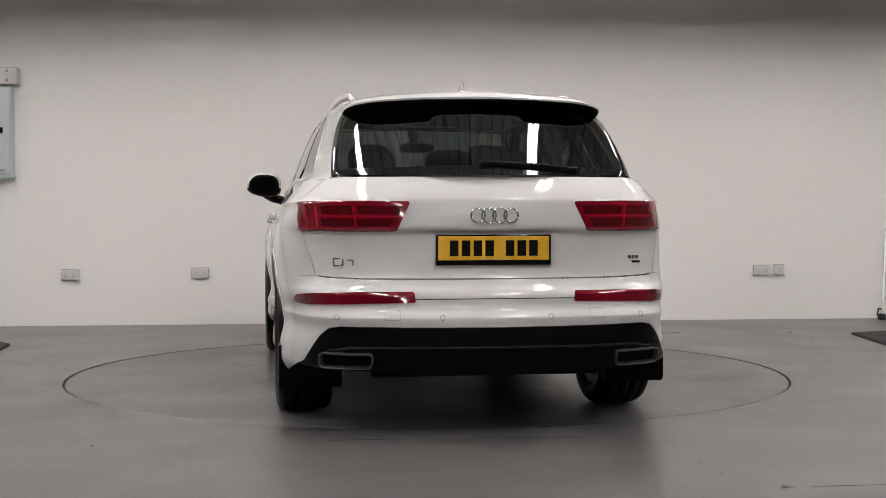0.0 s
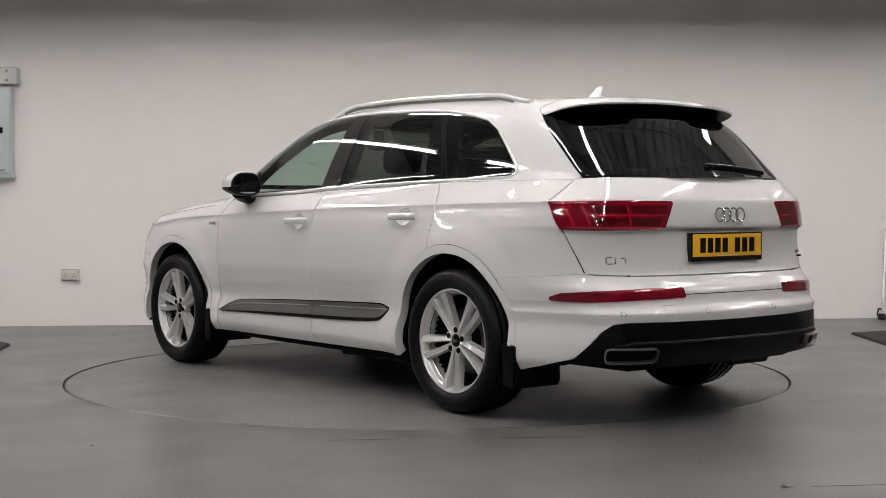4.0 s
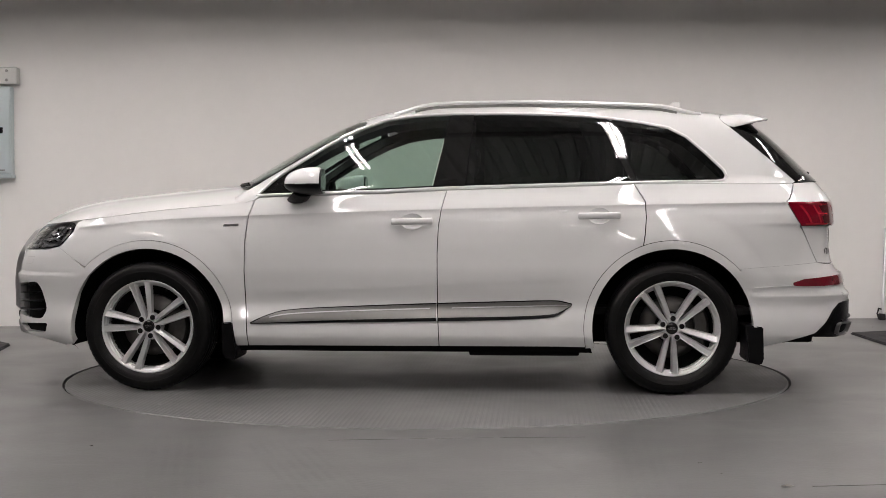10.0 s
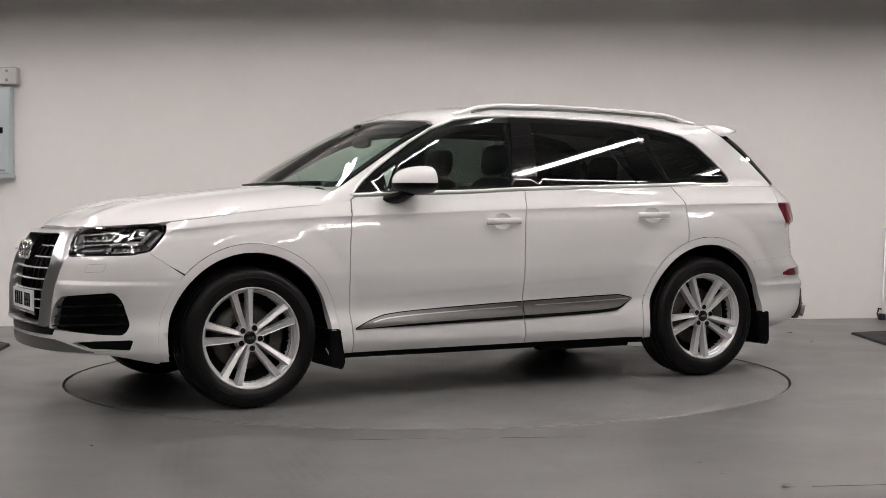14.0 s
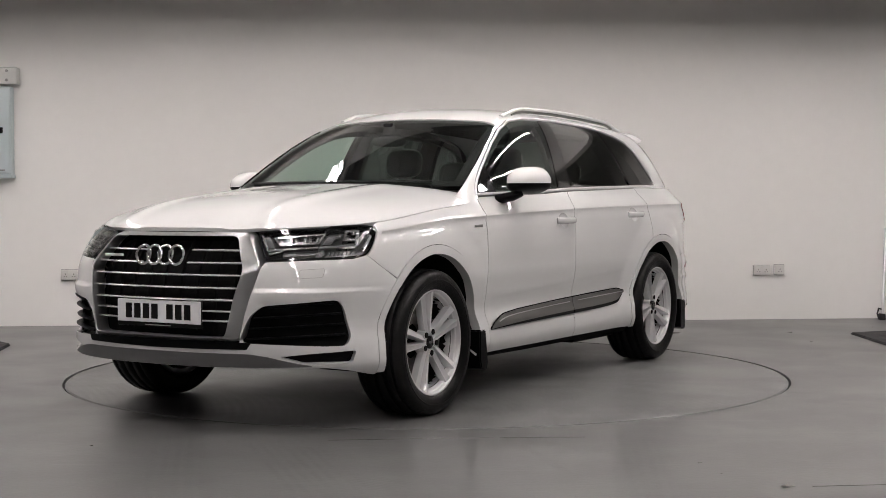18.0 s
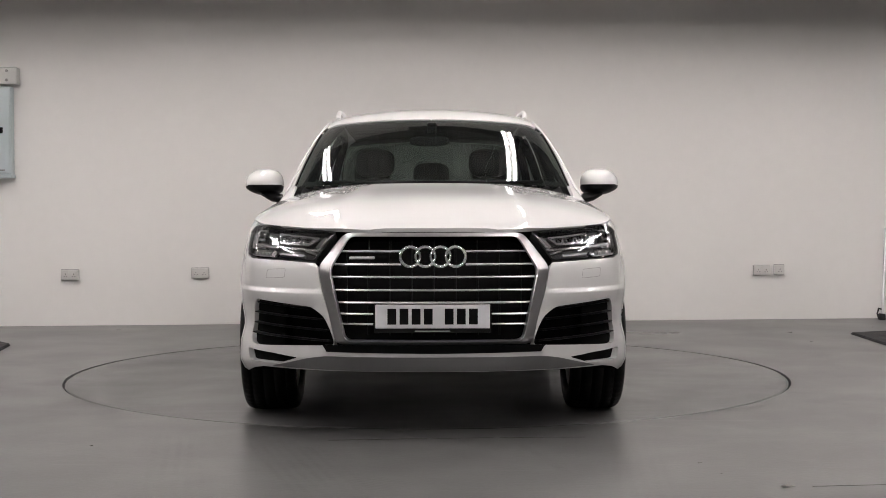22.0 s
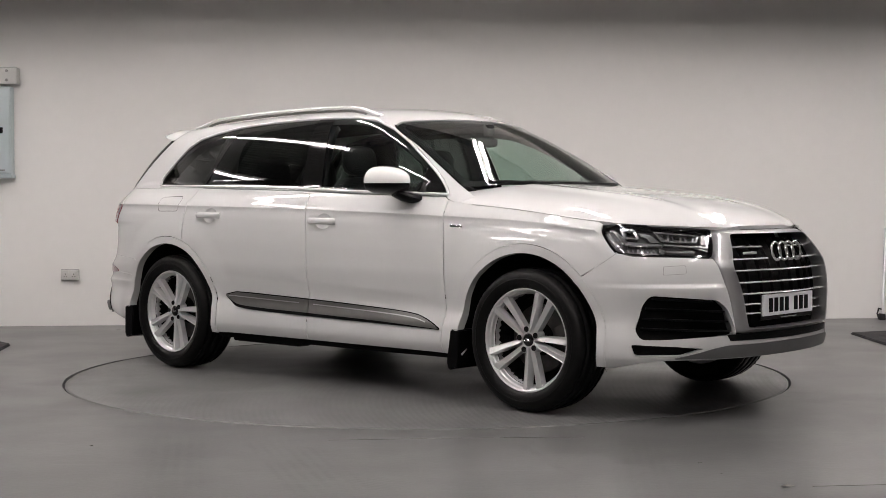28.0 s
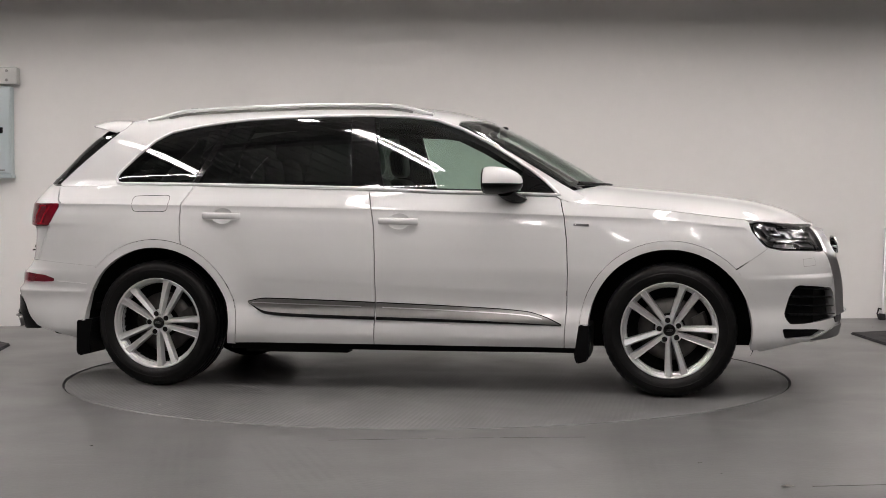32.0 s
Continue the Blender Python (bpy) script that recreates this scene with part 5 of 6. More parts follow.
    for r0 in (-0.012, -0.004, 0.004, 0.012):
        ring = [(r0 + 0.006 * math.cos(a), 0.0990, 0.006 * math.sin(a)) for a in np.linspace(0, 2 * math.pi, 13)[:-1]]
        part("hub_mark", sweep(ring, 0.001, 0.001, 4, Vector((0, 1, 0)), closed=True), CHROME, w)
    return w


wheel(AXLE, 1, 29, "silver twin-spoke alloy wheel")
wheel(-AXLE, 1, 48, "silver twin-spoke alloy wheel")
wheel(AXLE, -1, 63, "silver twin-spoke alloy wheel")
wheel(-AXLE, -1, 67, "silver twin-spoke alloy wheel")


def underside():
    for x in (AXLE, -AXLE):
        for side in (1, -1):
            bm = bmesh.new()
            rows = []
            for a in np.linspace(radians(-14), radians(194), 30):
                r = 0.462
                rows.append([bm.verts.new((x + r * math.cos(a), side * y, HUBZ + r * math.sin(a))) for y in (0.925, 0.56)])
            for a, b in zip(rows, rows[1:]):
                bm.faces.new((a[0], a[1], b[1], b[0]))
            bm.faces.new([r[1] for r in rows])
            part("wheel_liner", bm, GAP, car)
    bm = box(-1.02, 1.02, -0.86, 0.86, 0.235, 0.40, 0.02)
    box(1.0, 1.75, -0.55, 0.55, 0.24, 0.5, 0.02, bm=bm)
    box(1.7, 2.25, -0.55, 0.55, 0.305, 0.5, 0.02, bm=bm)
    box(-2.35, -1.0, -0.55, 0.55, 0.26, 0.5, 0.02, bm=bm)
    box(1.98, 2.18, -0.66, 0.66, 0.296, 0.34, 0.015, bm=bm)
    part("floor_pan", bm, UNDER, car, "black underbody")
    for y in (0.80, -0.80):
        part("sill_seam", box(-1.04, 1.0, y - 0.04, y + 0.06, 0.232, 0.262, 0.008), UNDER, car)
        part("jack_rail", box(-0.98, -0.35, y - 0.05, y + 0.05, 0.205, 0.245, 0.012), UNDER, car)
    part("silencer", shade(box(-2.26, -1.95, -0.45, 0.45, 0.245, 0.36, 0.05, 3)), UNDER, car)
    for x in (AXLE, -AXLE):
        part("axle", box(x - 0.05, x + 0.05, -0.72, 0.72, 0.28, 0.36, 0.02), UNDER, car)
    # mud flaps
    for x0, x1, z1, y1 in ((0.968, 1.055, 0.40, 0.972), (-1.995, -1.912, 0.395, 0.968)):
        for s in (1, -1):
            ya, yb = sorted((s * 0.66, s * y1))
            bm = bmesh.new()
            k = 1 if x0 > 0 else -1
            prof = [(x0 + 0.03, z1), (x1 + 0.005, z1), (x1 + 0.002, 0.235), (x1 - 0.012, 0.195), (x0 + 0.018, 0.180), (x0 + 0.002, 0.22)] if k > 0 else [(x0, z1 - 0.01), (x1 + 0.02, z1), (x1, 0.25), (x1 + 0.005, 0.19), (x0 + 0.012, 0.172), (x0 - 0.004, 0.20)]
            a = [bm.verts.new((px, ya, pz)) for px, pz in prof]
            b = [bm.verts.new((px, yb, pz)) for px, pz in prof]
            bm.faces.new(a)
            bm.faces.new(b[::-1])
            for i in range(len(prof)):
                j = (i + 1) % len(prof)
                bm.faces.new((a[i], b[i], b[j], a[j]))
            bmesh.ops.recalc_face_normals(bm, faces=bm.faces)
            bmesh.ops.bevel(bm, geom=bm.edges, offset=0.006, segments=2, affect="EDGES")
            part("mud_flap", shade(bm), PLASTIC, car, "black mud flap")


def side_trim():
    fd, rd, qd = doors
    top = fair([-0.94, -0.84, -0.5, -0.174, 0.3, 0.697, 0.80, 0.90], [0.504, 0.523, 0.515, 0.505, 0.487, 0.462, 0.435, 0.392])
    mid = fair([-0.94, -0.83, -0.67, -0.173, 0.4, 0.90], [0.502, 0.449, 0.438, 0.426, 0.412, 0.392])
    bot = fair([-0.94, -0.83, -0.67, -0.173, 0.4, 0.90], [0.501, 0.433, 0.420, 0.408, 0.398, 0.389])
    for x0, x1, own in ((-0.168, 0.898, fd), (-0.936, -0.178, rd)):
        xs = np.linspace(x0, x1, 30)
        up = [(x, float(top(x))) for x in xs]
        md = [(x, float(mid(x))) for x in xs]
        lo = [(x, float(bot(x))) for x in xs]
        rim = [(x, float(top(x)) + 0.006) for x in xs]
        t = both("side_trim", panel("side_trim", low, [side_uv(up + md[::-1])], 0.03, 0.010, 0.012, RUN), BRUSHED, own, "brushed grey side trim")
        both("trim_shadow_strip", panel("trim_shadow_strip", low, [side_uv(md + lo[::-1])], 0.03, 0.007, 0.01, RUN), PLASTIC, t)
        both("trim_edge", panel("trim_edge", low, [side_uv(rim + up[::-1])], 0.03, 0.006, 0.008, RUN), GAP, t)
        fine = [(x, float(top(x)) * 0.72 + float(mid(x)) * 0.28) for x in xs[1:-3]]
        fin2 = [(x, z - 0.006) for x, z in fine]
        both("trim_highlight", panel("trim_highlight", low, [side_uv(fine + fin2[::-1])], 0.03, 0.0125, 0.003, RUN), SATIN, t)


def handles():
    fd, rd, qd = doors
    for xc, zc, own in ((-0.032, 0.972, fd), (-1.087, 1.003, rd)):
        c = low(s_side(xc, zc), zc)
        both("handle_recess", panel("handle_recess", dish(xc, zc), [side_uv(dish_rim(xc, zc))], 0.012, 0.0, 0.0, RUN), PAINT, own)
        bm = bmesh.new()
        path = []
        for t in np.linspace(-1, 1, 17):
            out = 0.040 - 0.028 * abs(t) ** 5
            path.append((xc + 0.112 * t, c[1] + out, zc + 0.003 - 0.002 * t))
        sweep(path, 0.010, 0.0185, 12, Vector((0, 0, 1)), bm)
        m1 = bpy.data.meshes.new("door_handle")
        shade(bm, 60).to_mesh(m1)
        bm.free()
        both("door_handle", m1, PAINT, own, "white door handle")
    c = low(s_side(1.015, 0.954), 0.954)
    both("badge", panel("badge", low, [side_uv(rounded([(0.965, 0.962), (1.05, 0.958), (1.055, 0.945), (0.965, 0.949)], 0.003))], 0.02, 0.004, 0.004, RUN), CHROME, None, "small chrome side badge")
    # fuel flap on the right quarter panel
    o = rounded([(-1.66, 1.125), (-1.42, 1.130), (-1.43, 1.03), (-1.65, 1.03)], 0.03, 5)
    me = mirrored(panel("fuel_flap", low, [side_uv(o), side_uv(inset(o, 0.003))], 0.02, 0.0012, 0, RUN))
    me.materials.clear()
    part("fuel_flap", me, GAP, doors[2][1])


def mirrors():
    for s, own in ((1, doors[0][0]), (-1, doors[0][1])):
        stations = [(0.474, 0.90), (0.477, 0.95), (0.489, 0.985), (0.524, 1.0), (0.56, 0.97), (0.596, 0.90), (0.628, 0.79), (0.656, 0.63), (0.676, 0.42), (0.686, 0.2)]
        f = lambda c: math.copysign(abs(c) ** (2 / 2.9), c)
        for up, nm, m, lb in ((True, "mirror_cap", PAINT, "white mirror cap"), (False, "mirror_base", PLASTIC, "black mirror lower shell")):
            bm = bmesh.new()
            rows = []
            for x, k in stations:
                row = []
                for t in np.linspace(0, math.pi, 19):
                    y = 0.998 + 0.113 * k * f(math.cos(t)) - 0.012 * (x - 0.45) / 0.25
                    top = 0.095 * (1 - 0.25 * max(0.0, math.cos(t)) ** 2)
                    bot = 0.058 * (1 - 0.45 * max(0.0, math.cos(t)))
                    z = 1.188 + top * k * f(math.sin(t)) if up else 1.184 - bot * k * f(math.sin(t))
                    row.append(bm.verts.new((x, s * y, z)))
                rows.append(row)
            for a, b in zip(rows, rows[1:]):
                for k in range(18):
                    bm.faces.new((a[k], a[k + 1], b[k + 1], b[k]))
                bm.faces.new((a[18], a[0], b[0], b[18]))
            bm.faces.new(rows[0])
            bm.faces.new(rows[-1])
            bmesh.ops.recalc_face_normals(bm, faces=bm.faces)
            part(nm, shade(bm, 50), m, own, lb)
        arm = sweep([(0.64, s * 0.845, 1.098), (0.63, s * 0.88, 1.104), (0.61, s * 0.93, 1.116), (0.585, s * 0.97, 1.14)], 0.06, 0.028, 10)
        part("mirror_arm", shade(arm), PLASTIC, own)

        def face(k, x, name, m, label):
            bm = bmesh.new()
            vs = []
            for t in np.linspace(0, 2 * math.pi, 37)[:-1]:
                c, sn = math.cos(t), math.sin(t)
                h = 0.095 * (1 - 0.25 * max(0.0, c) ** 2) if sn > 0 else 0.060 * (1 - 0.45 * max(0.0, c))
                vs.append((s * (0.998 + 0.113 * k * f(c)), 1.186 + h * k * f(sn)))
            a = [bm.verts.new((x, y, z)) for y, z in vs]
            b = [bm.verts.new((x + 0.008, y, z)) for y, z in vs]
            bm.faces.new(a)
            bm.faces.new(b[::-1])
            for i in range(36):
                bm.faces.new((a[i], b[i], b[(i + 1) % 36], a[(i + 1) % 36]))
            bmesh.ops.recalc_face_normals(bm, faces=bm.faces)
            part(name, bm, m, own, label)

        face(0.90, 0.467, "mirror_bezel", PLASTIC, "black mirror bezel")
        face(0.78, 0.4645, "mirror_glass", MIRROR, "dark mirror glass")


def roof_fittings():
    for s in (1, -1):
        xs = np.concatenate([np.linspace(0.10, -0.05, 6), np.linspace(-0.15, -1.45, 16), np.linspace(-1.52, -1.69, 6)])
        path = []
        for x in xs:
            y = float(np.interp(x, [-1.7, -1.0, 0.0, 0.1], [0.575, 0.592, 0.588, 0.58]))
            zr = float(cabin_xy(np.array([x]), np.array([y]))[0, 2])
            lift = 0.036 * float(step(0.11, -0.12, x)) * float(step(-1.70, -1.42, x))
            path.append((x, s * y, zr + 0.003 + lift))
        rail = part("roof_rail", shade(sweep(path, 0.015, 0.0115, 12), 60), RAIL, car, "satin silver roof rail")
        foot = [(p[0], p[1], p[2] - 0.018) for p in path[4:-4]]
        part("rail_foot", shade(sweep(foot, 0.004, 0.010, 8)), BRUSHED, rail)
    # antenna
    bm = bmesh.new()
    z0 = float(cabin_xy(np.array([-1.62]), np.array([0.0]))[0, 2])
    rows = []
    for t in np.linspace(0, 1, 9):
        x0, x1 = -1.47 - 0.12 * t ** 0.6, -1.625 - 0.008 * t
        if t < 0.2:
            x0, x1 = -1.45, -1.64
        th = 0.028 * (1 - t) ** 1.5 + 0.004
        rows.append([bm.verts.new((x, y, z0 - 0.004 + 0.066 * t)) for x, y in ((x0, 0), ((x0 * 0.6 + x1 * 0.4), th), (x1, th * 0.6), (x1, -th * 0.6), ((x0 * 0.6 + x1 * 0.4), -th))])
    for a, b in zip(rows, rows[1:]):
        for k in range(5):
            bm.faces.new((a[k], a[(k + 1) % 5], b[(k + 1) % 5], b[k]))
    bm.faces.new(rows[-1])
    bmesh.ops.recalc_face_normals(bm, faces=bm.faces)
    part("antenna", shade(bm), PAINT, car, "white roof antenna fin")


def blob(cx, cy, cz, rx, ry, rz, p=3.0, lean=0.0, nu=20, nv=12, bm=None):
    """A cushion: a rounded box leaning back by lean."""
    bm = bm or bmesh.new()
    rows = []
    f = lambda c: math.copysign(abs(c) ** (2 / p), c)
    for j in range(nv + 1):
        v = -math.pi / 2 + math.pi * j / nv
        row = []
        for i in range(nu):
            u = 2 * math.pi * i / nu
            z = rz * f(math.sin(v))
            row.append(bm.verts.new((cx + rx * f(math.cos(v)) * f(math.cos(u)) - lean * z, cy + ry * f(math.cos(v)) * f(math.sin(u)), cz + z)))
        rows.append(row)
    for a, b in zip(rows, rows[1:]):
        for i in range(nu):
            bm.faces.new((a[i], a[(i + 1) % nu], b[(i + 1) % nu], b[i]))
    bmesh.ops.remove_doubles(bm, verts=bm.verts, dist=1e-5)
    bmesh.ops.recalc_face_normals(bm, faces=bm.faces)
    return bm


def seat(x, y, w, head=True, top=1.12):
    s = part("seat", shade(blob(x, y, 0.66, 0.27, w, 0.10)), SEAT, car, "black leather seat")
    part("backrest", shade(blob(x - 0.30, y, (0.66 + top) / 2 + 0.02, 0.085, w, (top - 0.60) / 2, 3.5, 0.22)), SEAT, s)
    if head:
        xh = x - 0.30 - 0.22 * (top - 0.87)
        part("headrest", shade(blob(xh, y, top + 0.15, 0.055, 0.13, 0.095, 3.2, 0.12)), SEAT, s)
        for q in (-0.05, 0.05):
            part("headrest_post", sweep([(xh, y + q, top - 0.06), (xh, y + q, top + 0.10)], 0.006, 0.006, 6, Vector((1, 0, 0))), CHROME, s)


def interior():
    for y in (0.37, -0.37):
        seat(0.06, y, 0.255, True, 1.195)
    for y in (0.42, 0.0, -0.42):
        seat(-0.72, y, 0.205, True, 1.13)
    for y in (0.32, -0.32):
        seat(-1.45, y, 0.22, True, 1.0)
    d = part("dashboard", shade(box(0.62, 1.02, -0.76, 0.76, 0.60, 1.09, 0.06, 4)), DASH, car, "black dashboard")
    part("instrument_hood", shade(box(0.58, 0.80, -0.54, -0.20, 1.04, 1.13, 0.04, 4)), DASH, d)
    part("centre_screen", box(0.60, 0.615, -0.10, 0.10, 1.05, 1.15, 0.004), GLOSSBLACK, d)
    ring = [(0.50 + 0.18 * math.sin(a) * 0.36, -0.37 + 0.185 * math.cos(a), 1.00 + 0.17 * math.sin(a)) for a in np.linspace(0, 2 * math.pi, 37)[:-1]]
    st = part("steering_wheel", shade(sweep(ring, 0.016, 0.016, 8, Vector((1, 0, -0.36)), closed=True)), SEAT, d, "black steering wheel")
    part("wheel_boss", shade(blob(0.52, -0.37, 1.0, 0.05, 0.08, 0.07)), DASH, st)
    part("tunnel", shade(box(-0.4, 0.7, -0.11, 0.11, 0.45, 0.80, 0.04, 3)), DASH, car)
    part("cabin_floor", box(-2.2, 0.95, -0.80, 0.80, 0.44, 0.48), DASH, car)
    part("load_cover", box(-2.25, -1.75, -0.66, 0.66, 0.90, 0.93, 0.01), DASH, car)
    m = part("interior_mirror", shade(blob(0.42, -0.015, 1.452, 0.025, 0.12, 0.032)), DASH, car, "black interior mirror")
    part("mirror_stalk", box(0.42, 0.47, -0.03, 0.03, 1.49, 1.56, 0.01), DASH, m)
    # dark lining under roof and round the windows
    p = dense(np.array(DLO_TOP + DLO_LOW), 0.05)
    both("window_lining", panel("window_lining", cabin_xz, [inset(p, -0.03), inset(p, 0.022)], 0.04, -0.02, 0.05), DASH, roof)
    for x0, x1 in ((-0.40, -0.20), (-1.30, -1.05)):
        both("pillar_lining", panel("pillar_lining", cabin_xz, [np.array([(x0 + (0.05 if x0 < -1 else 0.02), 1.62 if x0 > -1 else 1.59), (x1 + (0.08 if x0 < -1 else -0.02), 1.62 if x0 > -1 else 1.59), (x1 + 0.04 - (0.12 if x0 < -1 else 0), 1.14), (x0 - (0.02 if x0 < -1 else -0.02), 1.14)])], 0.06, -0.03, 0.03), DASH, roof)
    half = dense([(0.27, 0), (0.25, 0.4), (0.20, 0.56), (-0.5, 0.60), (-1.2, 0.60), (-1.75, 0.58), (-1.85, 0.4), (-1.88, 0)], 0.06, False)
    outline = np.vstack([half, [(x, -y) for x, y in half[::-1] if y > 1e-4]])
    part("headliner", panel("headliner", cabin_xy, [outline], 0.08, -0.035, 0.0), DASH, roof, "dark roof lining")


underside()
side_trim()
handles()
mirrors()
roof_fittings()
interior()

# ---- the turntable ----
turntable = tagged(new("turntable"), "round grey painted turntable disc with pressed tread, flush with the floor", "turntable")
part("disc", lathe([(0.001, -0.004), (2.226, -0.004), (2.236, -0.010), (2.236, -0.10)], 160), DISC, turntable).matrix_basis = pose(0, 0, 0.004, 90)
part("rim_band", lathe([(2.2365, -0.008), (2.239, -0.008), (2.239, -0.11), (2.2365, -0.11)], 160), UNDER, turntable, "dark steel rim").matrix_basis = pose(0, 0, 0, 90)

# ---- fittings of the bay ----
ON_WALL = Matrix.Translation((0, 3.803, 0)) @ pose(0, 0, 0, 0, 0, WALL_TURN)


def socket(u, z, double):
    w = 0.073 if double else 0.043
    top = tagged(new("wall_socket"), "white plastic double wall socket" if double else "white plastic single fused wall outlet", "wall socket", "wall sockets")
    top.matrix_basis = ON_WALL @ Matrix.Translation((u, 0, z))
    # darker rim on the wall paints the shadow line round the box
    part("painted_shadow_rim", box(-w - 0.006, w + 0.006, -0.006, 0.0, -0.049, 0.049), BRUSHED, top)
    part("back_box", box(-w - 0.003, w + 0.003, -0.030, 0.0, -0.046, 0.046, 0.003), SOCKET, top)
    part("face_plate", shade(box(-w, w, -0.038, -0.030, -0.043, 0.043, 0.003)), SOCKET, top)
    for c in ((-0.036, 0.036) if double else (0.0,)):
        for dx, dz, a, b in ((0, 0.006, 0.003, 0.005), (-0.011, -0.014, 0.004, 0.0025), (0.011, -0.014, 0.004, 0.0025)):
            part("pin_hole", box(c + dx - a, c + dx + a, -0.0392, -0.037, dz - b, dz + b), GAP, top)
        part("switch", box(c - 0.006 + (0.022 if double else 0), c + 0.006 + (0.022 if double else 0), -0.042, -0.037, 0.014, 0.032, 0.001), SOCKET, top)


def cabinet():
    top = tagged(new("electrical_cabinet"), "pale blue-grey metal electrical cabinet with a small black lock", "electrical cabinet")
    top.matrix_basis = ON_WALL
    part("body", box(-4.32, -3.682, -0.13, 0.0, 1.325, 2.122, 0.006), CABINET, top)
    d = part("door", shade(box(-4.31, -3.690, -0.150, -0.132, 1.360, 2.105, 0.006, 3)), CABINET, top, "pale grey cabinet door")
    part("lock", box(-3.784, -3.748, -0.156, -0.149, 1.708, 1.762, 0.003), GAP, d, "small black lock")
    part("maker_mark", box(-3.83, -3.735, -0.1515, -0.1495, 1.381, 1.392), BRUSHED, d)
    part("bottom_lip", box(-4.32, -3.672, -0.145, 0.0, 1.318, 1.345, 0.004), CABINET, top)
    t = tagged(new("cable_trunking"), "grey metal cable trunking with two screws above the cabinet", "cable trunking")
    t.matrix_basis = ON_WALL
    part("duct", shade(box(-6.5, -3.625, -0.14, 0.0, 2.140, 2.292, 0.012, 3)), TRUNK, t)
    for z in (2.176, 2.258):
        bm = bmesh.new()
        bmesh.ops.create_cone(bm, cap_ends=True, segments=14, radius1=0.014, radius2=0.012, depth=0.008, matrix=Matrix.Translation((-3.715, -0.142, z)) @ Matrix.Rotation(math.pi / 2, 4, "X"))
        part("screw", bm, BRUSHED, t, "round screw head")


def floor_mat(outline, h, label):
    top = tagged(new("floor_mat"), label, "floor mat", "rubber mats")
    bm = bmesh.new()
    a = [bm.verts.new((x, y, 0.0)) for x, y in outline]
    b = [bm.verts.new((x, y, h)) for x, y in outline]
    bm.faces.new(a[::-1])
    bm.faces.new(b)
    for i in range(len(a)):
        j = (i + 1) % len(a)
        bm.faces.new((a[i], a[j], b[j], b[i]))
    bmesh.ops.recalc_face_normals(bm, faces=bm.faces)
    bmesh.ops.bevel(bm, geom=[e for e in bm.edges if e.verts[0].co.z > 0 and e.verts[1].co.z > 0], offset=h * 0.5, segments=2, affect="EDGES")
    part("mat", bm, MATBLACK, top)


def stand():
    """The foot of a folded metal stand leaning by the wall."""
    top = tagged(new("folding_stand"), "folded silver metal stand with black rubber feet leaning at the wall", "stand")
    top.matrix_basis = ON_WALL
    for u in (4.235, 4.62):
        bar = sweep([(u, -0.20, 0.03), (u + 0.10, -0.03, 0.85)], 0.020, 0.012, 8, Vector((1, 0, 0)))
        part("leg", shade(bar), ALLOY, top)
        part("rubber_foot", shade(box(u - 0.035, u + 0.02, -0.24, -0.17, 0.0, 0.06, 0.012, 3)), MATBLACK, top)
    for z in (0.20, 0.42, 0.64):
        y = -0.20 + 0.17 * z / 0.82
        part("cross_bar", shade(sweep([(4.235 + 0.1 * z / 0.82, y, z), (4.62 + 0.1 * z / 0.82, y, z)], 0.012, 0.016, 8)), ALLOY, top)
    hook = [(4.20, -0.20, 0.0 + 0.02), (4.185, -0.20, 0.06), (4.20, -0.20, 0.11), (4.225, -0.20, 0.10)]
    part("strap", shade(sweep(hook, 0.008, 0.008, 6, Vector((0, 1, 0)))), MATBLACK, top)


socket(-3.207, 0.457, True)
socket(-2.058, 0.466, True)
socket(3.139, 0.462, True)
socket(3.308, 0.466, False)
cabinet()
floor_mat([(-3.20, 1.775), (-3.33, 1.95), (-4.4, 2.25), (-4.4, 1.0), (-3.15, 1.36)], 0.018, "black rubber floor mat lying by the wall")
floor_mat([(3.50, 2.53), (4.7, 3.02), (4.7, 1.0), (3.47, 1.2)], 0.018, "black rubber floor mat lying near the stand")
stand()


def joint(a, b, w=0.006):
    d = (Vector((*b, 0)) - Vector((*a, 0))).normalized()
    n = Vector((-d.y, d.x, 0)) * w / 2
    bm = bmesh.new()
    lo = [Vector((*a, 0)) - n, Vector((*b, 0)) - n, Vector((*b, 0)) + n, Vector((*a, 0)) + n]
    v0 = [bm.verts.new(p) for p in lo]
    v1 = [bm.verts.new(p + Vector((0, 0, 0.0012))) for p in lo]
    bm.faces.new(v1)
    for i in range(4):
        bm.faces.new((v0[i], v0[(i + 1) % 4], v1[(i + 1) % 4], v1[i]))
    structure("floor_joint", bm, SCRAP, "thin dark joint in the painted floor")


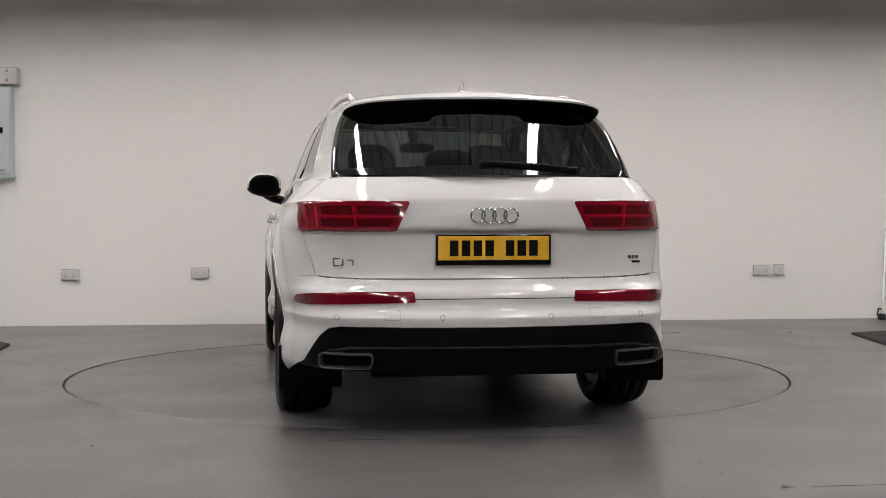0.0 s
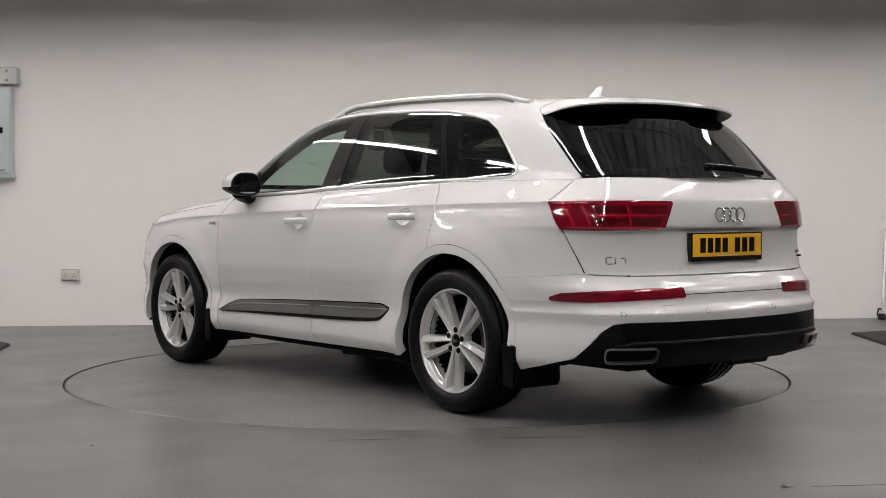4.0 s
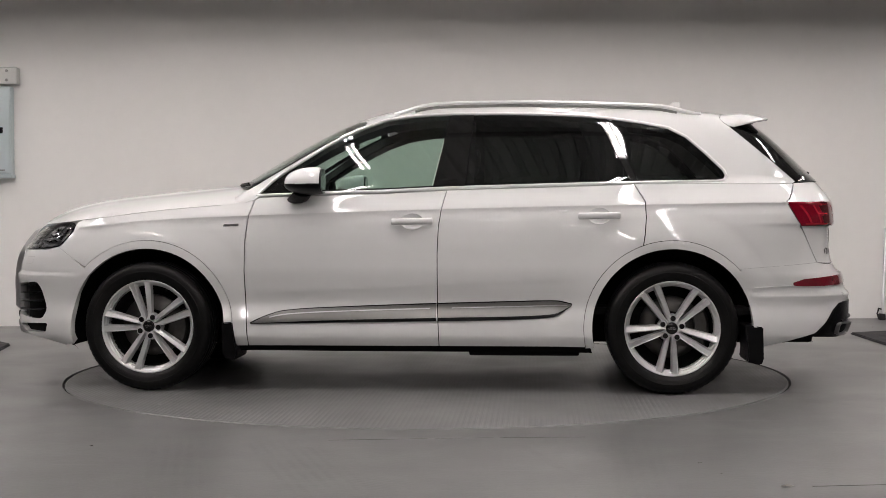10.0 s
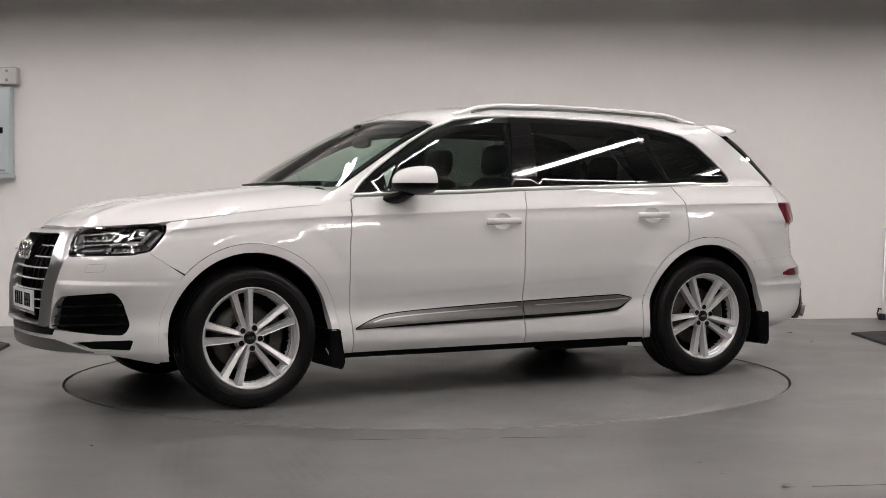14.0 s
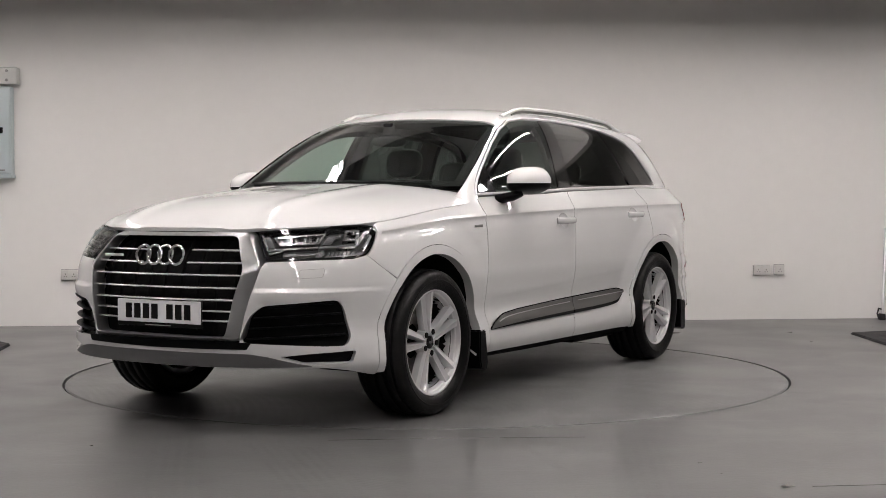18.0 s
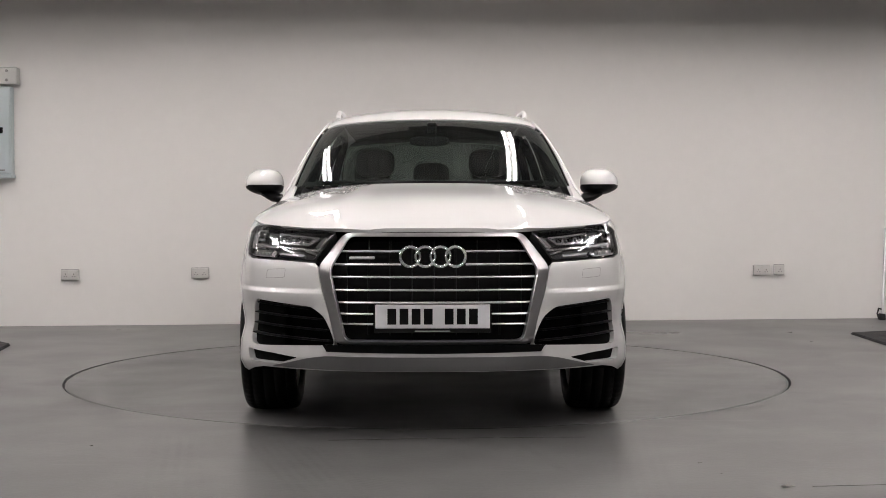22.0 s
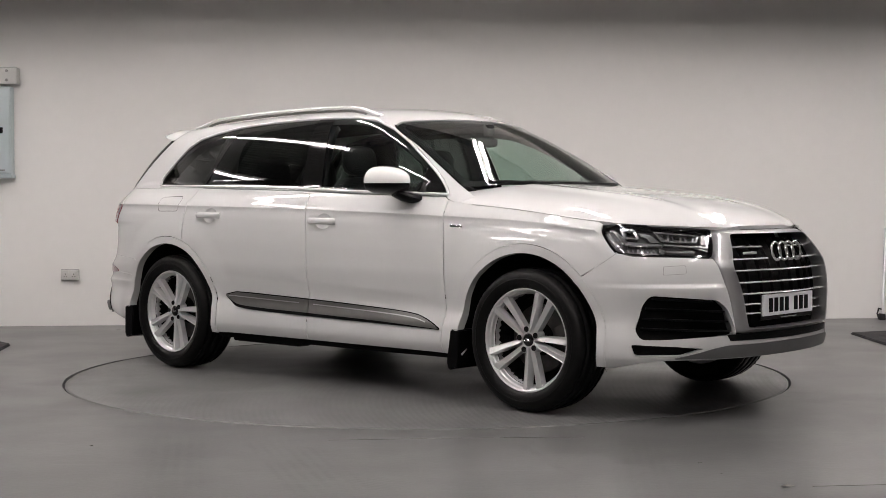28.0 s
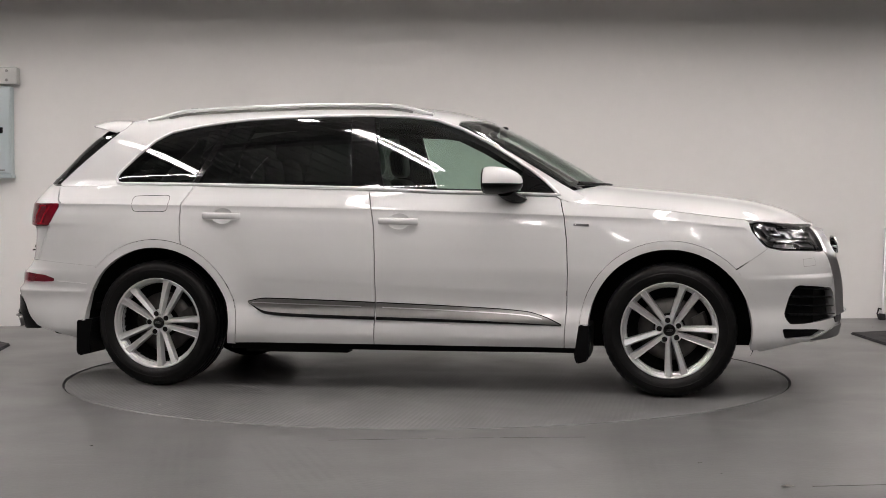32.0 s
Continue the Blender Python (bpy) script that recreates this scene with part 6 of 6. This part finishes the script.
def scrap(x, y, size, turn, pale=False):
    bm = bmesh.new()
    rng = random.Random(int(x * 100))
    ring = [bm.verts.new((size * math.cos(a) * (1 + rng.uniform(-0.3, 0.3)), 0.45 * size * math.sin(a) * (1 + rng.uniform(-0.3, 0.3)), rng.uniform(0.0, 0.35) * size)) for a in np.linspace(0, 2 * math.pi, 9)[:-1]]
    mid = bm.verts.new((0, 0, 0.001))
    for i in range(8):
        bm.faces.new((ring[i], ring[(i + 1) % 8], mid))
    bmesh.ops.solidify(bm, geom=bm.faces, thickness=0.0015)
    zmin = min(v.co.z for v in bm.verts)
    for v in bm.verts:
        v.co.z -= zmin
    ob = part("floor_scrap", bm, PALE if pale else SCRAP, None, "small pale flake lying on the floor" if pale else "small dry dark scrap lying on the floor")
    tagged(ob, "", "scrap", "floor scraps")
    ob.matrix_basis = pose(x, y, 0, 0, 0, turn)


PALE = mat("pale_flake", (0.5, 0.48, 0.45), 0.7, vary=0.1)
SCRAP = mat("dry_scrap", (0.05, 0.045, 0.04), 0.8, vary=0.2)
for x, y, size, turn in ((3.04, 2.70, 0.022, 20), (2.99, 1.88, 0.020, 60), (1.12, -3.12, 0.010, 10), (1.16, -3.35, 0.008, 80), (-1.49, -2.67, 0.014, 5), (-1.44, -1.41, 0.008, 0), (3.9, 3.2, 0.012, 40)):
    scrap(x, y, size, turn)
scrap(1.36, -3.60, 0.030, 15, True)
scrap(2.24, 0.42, 0.014, 50, True)
joint((1.45, -3.60), (3.6, -3.40), 0.003)
# old hairline crack before the disc
for a, b in (((-0.45, -2.542), (0.0, -2.505)), ((0.03, -2.500), (0.30, -2.490)), ((0.33, -2.488), (0.72, -2.478))):
    joint(a, b, 0.002)


def motions():
    # heading of the car and the disc, degrees
    heading = [(0, 97.72), (0.5, 100.74), (1, 104.35), (1.5, 108.27), (3, 120.09), (6, 143.68), (9, 167.55), (12, 191.5), (14.5, 211.32), (17, 230.9), (20, 254.3), (23, 277.88), (25.5, 297.4), (28, 317.05), (30, 332.88), (32, 348.86)]
    rows = []
    for t, a in heading:
        rows.append((t, pose(0, 0, 0, 0, 0, a)))
    walk(turntable, rows)
    walk(car, [(t, m @ Matrix.Translation((0.044, 0.027, 0.0))) for t, m in rows])


motions()
